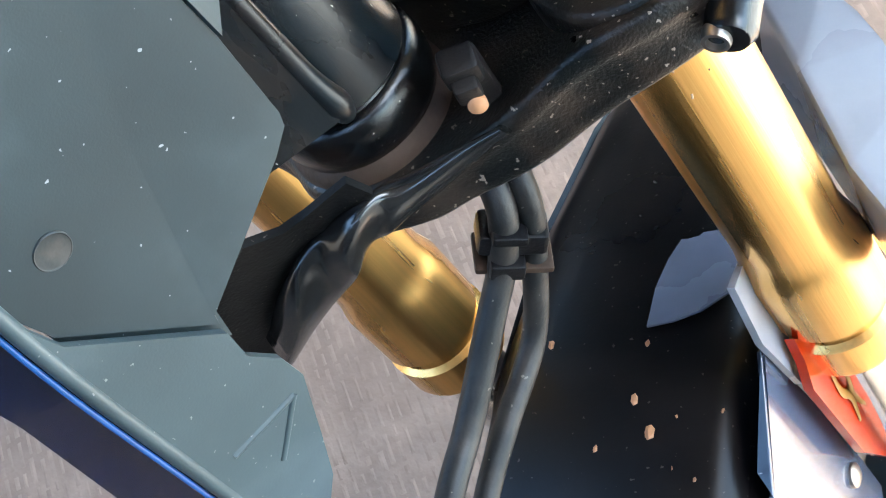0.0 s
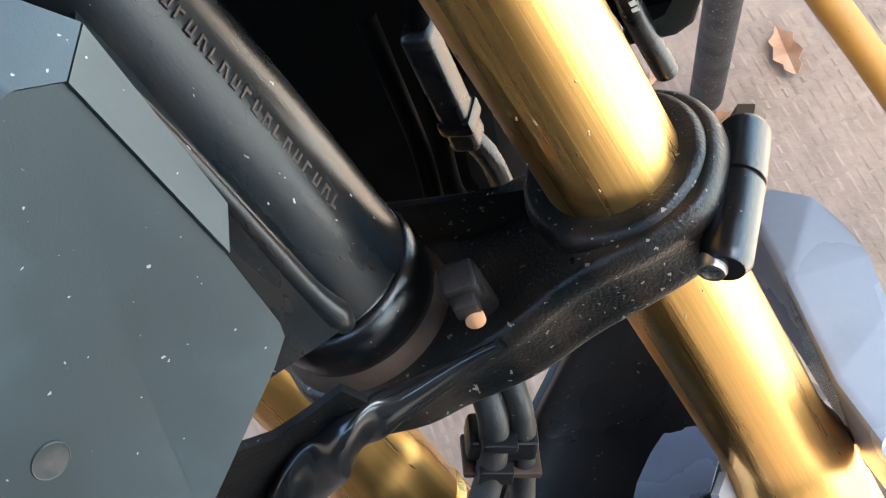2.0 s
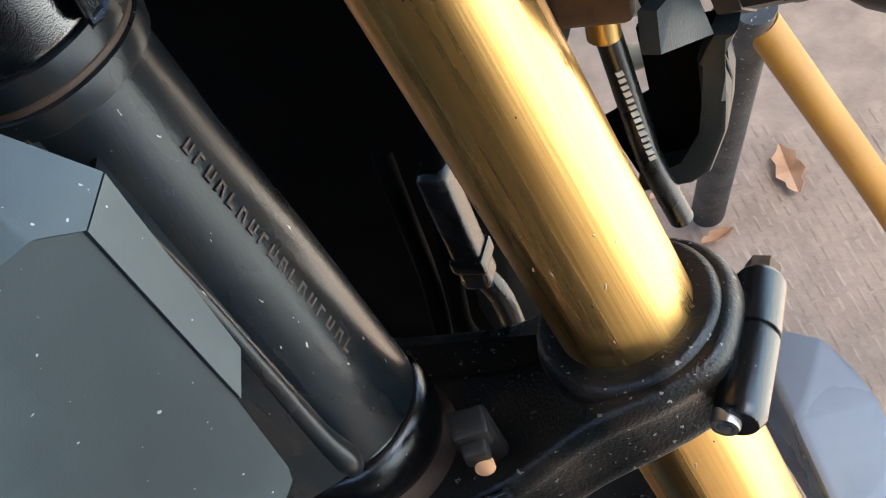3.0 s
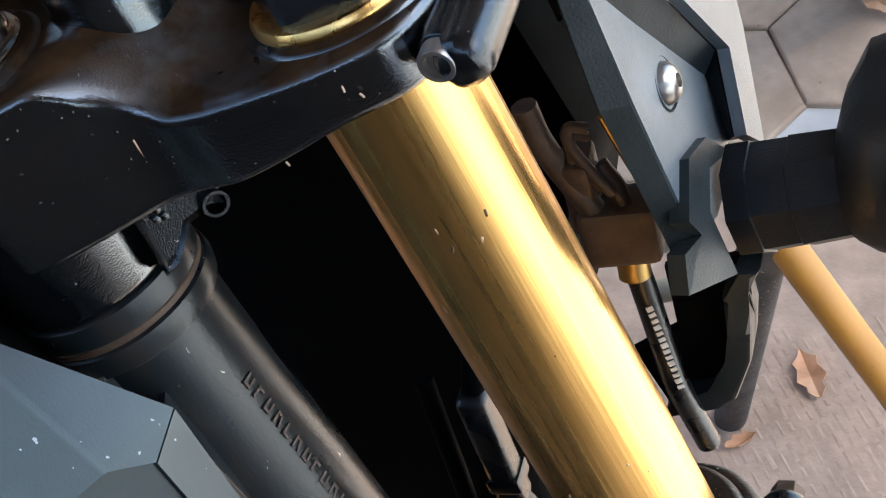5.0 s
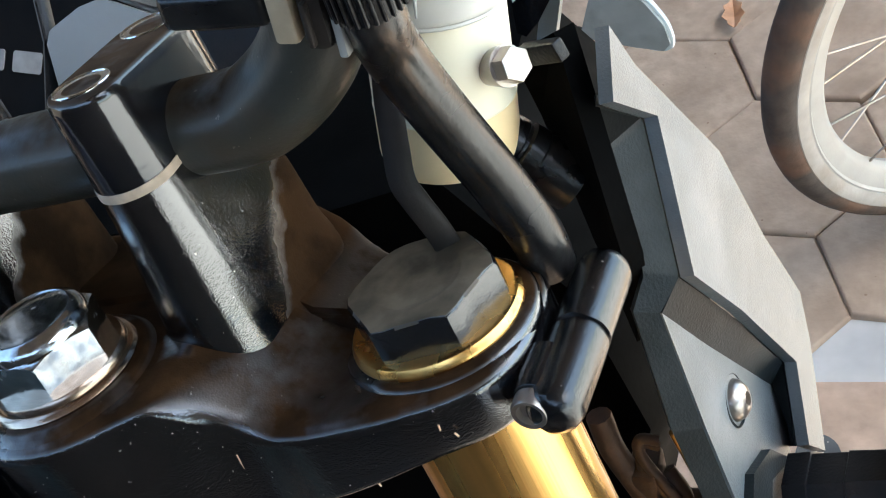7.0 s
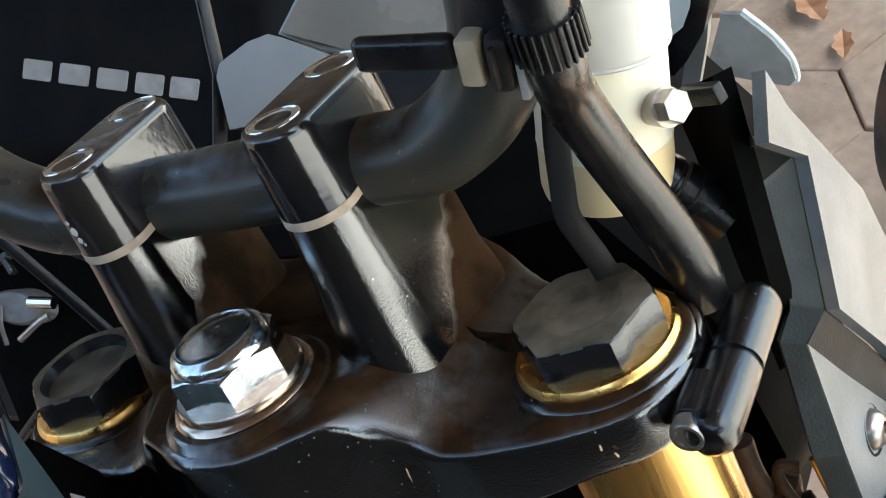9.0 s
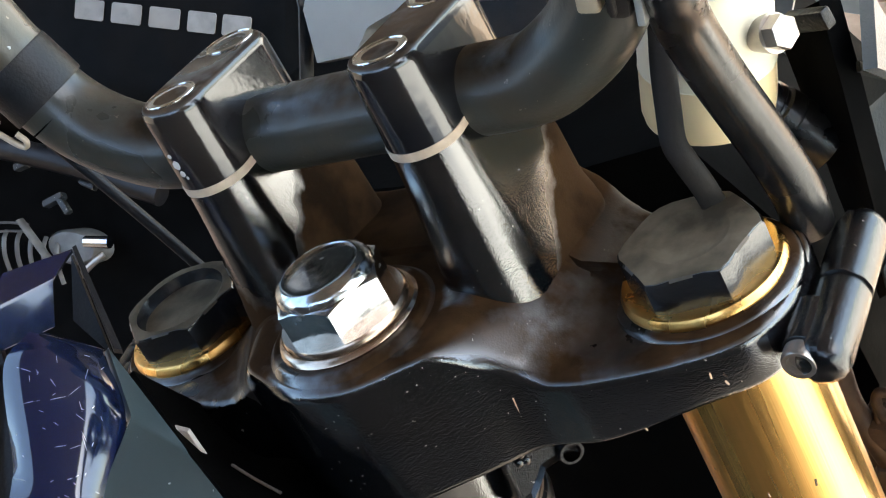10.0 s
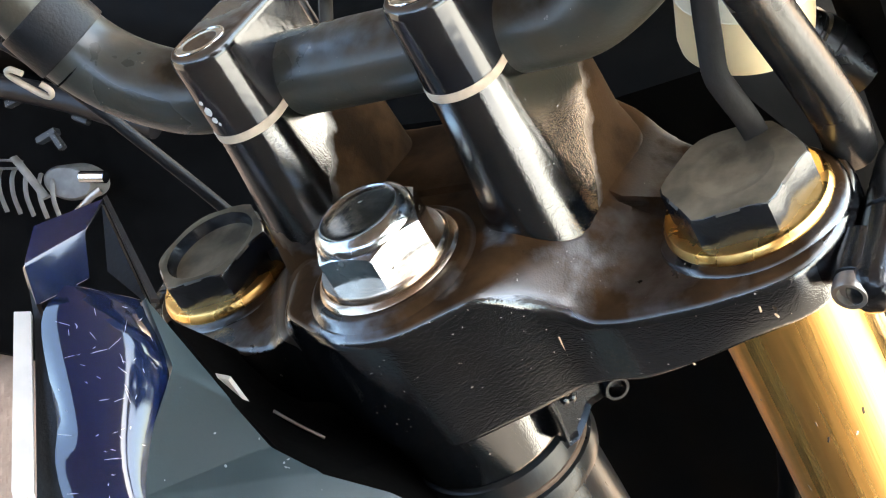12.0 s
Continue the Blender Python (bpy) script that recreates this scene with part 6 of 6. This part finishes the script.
part("rim", bm, silver_panel, wh, "pale metal rim")
bm = lathe(bm_new(), [(0.012, -0.06), (0.03, -0.04), (0.03, -0.03), (0.02, -0.025), (0.02, 0.025), (0.03, 0.03), (0.03, 0.04), (0.012, 0.06)], WCC, WN, 32)
part("hub", bm, steel, wh)
QW = frame_for(WN)
for k in range(28):
    a = k * math.tau / 28
    s = 1 if k % 2 else -1
    b = a + (0.5 if (k // 2) % 2 else -0.5)
    p0 = WCC + QW @ Vector((0.027 * math.cos(b), 0.027 * math.sin(b), 0.034 * s))
    p1 = WCC + QW @ Vector((0.220 * math.cos(a), 0.220 * math.sin(a), 0.004 * s))
    part("spoke", tube(bm_new(), [p0, p1], 0.0014, 6, 1, smooth=False), steel, wh)

# ---------------------------------------------------------------- yellow bar and post
yb = thing("yellow_stand", "yellow painted steel bar joined to a worn grey post", "stand", (-0.05, 0.49, 0), GROUND)
PB, PT = Vector((-0.052, 0.495, 0.0)), Vector((0.060, 0.388, 0.385))
part("post", tube(bm_new(), [PB, PB.lerp(PT, 0.5), PT + (PT - PB) * 0.06], 0.0145, 24, 2, smooth=False), post_paint, yb, "worn grey steel post")
YD = Vector((0.044, -0.020, -0.132)).normalized()
part("bar", tube(bm_new(), [Vector((0.066, 0.386, 0.385)), Vector((0.117, 0.368, 0.235)), Vector((0.150, 0.353, 0.135)), Vector((0.19, 0.335, 0.0145))], 0.0125, 24, 2, smooth=False), yellow, yb, "yellow painted bar with rusty spots")

# ---------------------------------------------------------------- dry leaves
def leaf(pts_x, pts_y, turn, size, curl=0.4):
    bm = bm_new()
    n = 9
    rows = []
    for i in range(n):
        u = i / (n - 1)
        w = 0.22 * math.sin(math.pi * min(1, u * 0.93 + 0.05)) ** 0.8 * (1 + 0.25 * math.sin(u * 19))
        rows.append([bm.verts.new((size * (u - 0.5), size * w * k, size * (curl * 0.35 * (u - 0.5) ** 2 * 2 + abs(k) * w * curl + 0.02))) for k in (-1, -0.5, 0, 0.5, 1)])
    for a, b in zip(rows, rows[1:]):
        for i in range(4):
            bm.faces.new((a[i], a[i + 1], b[i + 1], b[i]))
    bm.normal_update()
    bmesh.ops.solidify(bm, geom=bm.faces[:], thickness=0.0006)
    bm.transform(pose(pts_x, pts_y, 0.0, 0, 0, turn))
    solo("dry_leaf", bm, leaf_mat, "curled dry brown leaf on the floor", "leaf", GROUND, group="fallen leaves")


for x, y, a, s, c in ((0.016, 0.535, 112, 0.055, 0.5), (-0.040, 0.468, 30, 0.030, 0.9), (-0.095, 0.520, 60, 0.030, 0.8), (-0.245, 1.46, 120, 0.09, 0.4), (-0.19, 1.37, 100, 0.06, 0.6), (0.10, 0.84, 110, 0.07, 0.5), (0.06, 1.0, 130, 0.07, 0.4)):
    leaf(x, y, a, s, c)

# ---------------------------------------------------------------- pavers and ribs of the concrete
pave = tagged(new("paver_field"), "worn hexagonal concrete pavers with soil joints", "pavement", kind="structure")
R6 = 0.125
proto = {}


def paver_mesh(kind):
    if kind not in proto:
        rng = random.Random(kind)
        bm = bm_new()
        out = []
        for x, y in hexagon(R6 - 0.0006, math.pi / 6):
            out.append((x + rng.uniform(-0.0022, 0.001), y + rng.uniform(-0.0022, 0.001)))
        slab(bm, out, -0.05, 0.0, 0.004, 1)
        proto[kind] = finish(bm, "paver", paver_mat, 60)
    return proto[kind]


PA = radians(22)
for i in range(-12, 13):
    for j in range(-4, 26):
        u, v = R6 * math.sqrt(3) * (i + 0.5 * (j % 2)), R6 * 1.5 * j
        x, y = u * math.cos(PA) - v * math.sin(PA) - 0.1, u * math.sin(PA) + v * math.cos(PA) + 1.1
        if -2.6 < x < 1.6 and y > 0.88 and y < 5.4:
            o = new("paver", paver_mesh((i * 7 + j * 3) % 5))
            o.parent = pave
            o.matrix_world = pose(x, y, -0.002 + 0.003 * math.sin(i * 5.1 + j * 2.3), 0.4 * math.sin(i * 3.3 + j), 0.4 * math.cos(i + j * 2.1), math.degrees(PA) + 60 * ((i + 2 * j) % 6))
rng = random.Random(5)
verts, faces = [], []
RA = radians(-62)
for i in range(-105, 106):
    u = i * 0.0095
    v = -1.3
    while v < 0.9:
        ln = rng.uniform(0.008, 0.03)
        w, h = rng.uniform(0.0014, 0.0026), rng.uniform(0.0003, 0.0006)
        c, s = math.cos(RA), math.sin(RA)
        ux = u + rng.uniform(-0.0012, 0.0012)
        x, y = -0.3 + v * c - ux * s, 0.1 + v * s + ux * c
        if y < 0.6 and -1.3 < x < 0.55:
            k = len(verts)
            for dv, du, z in ((0, -w, 0.0002), (0, w, 0.0002), (ln, w, 0.0002), (ln, -w, 0.0002), (ln * 0.2, 0, h), (ln * 0.8, 0, h)):
                verts.append((x + dv * c - du * s, y + dv * s + du * c, z))
            faces += [(k, k + 1, k + 4), (k + 1, k + 2, k + 5, k + 4), (k + 2, k + 3, k + 5), (k + 3, k, k + 4, k + 5)]
        v += ln + rng.uniform(0.002, 0.008)
me = bpy.data.meshes.new("ribs")
me.from_pydata(verts, [], faces)
me.materials.append(concrete)
tagged(new("concrete_ribs", me), "fine brushed ribs of the concrete slab", "pavement", kind="stuff")

# ---------------------------------------------------------------- control cables below the left half of the bar
cc = thing("control_cable", "thin black control cables below the handlebar", "cable", (-0.1, 0.03, -0.02))
part("cable", tube(bm_new(), [(-0.1779, 0.0350, 0.0970), (-0.1558, 0.0350, 0.0836), (-0.1414, 0.0350, 0.0625), (-0.1287, 0.0350, 0.0376), (-0.1168, 0.0350, 0.0124), (-0.1046, 0.0350, -0.0161)], 0.0022, 12, 6), black_plastic, cc)
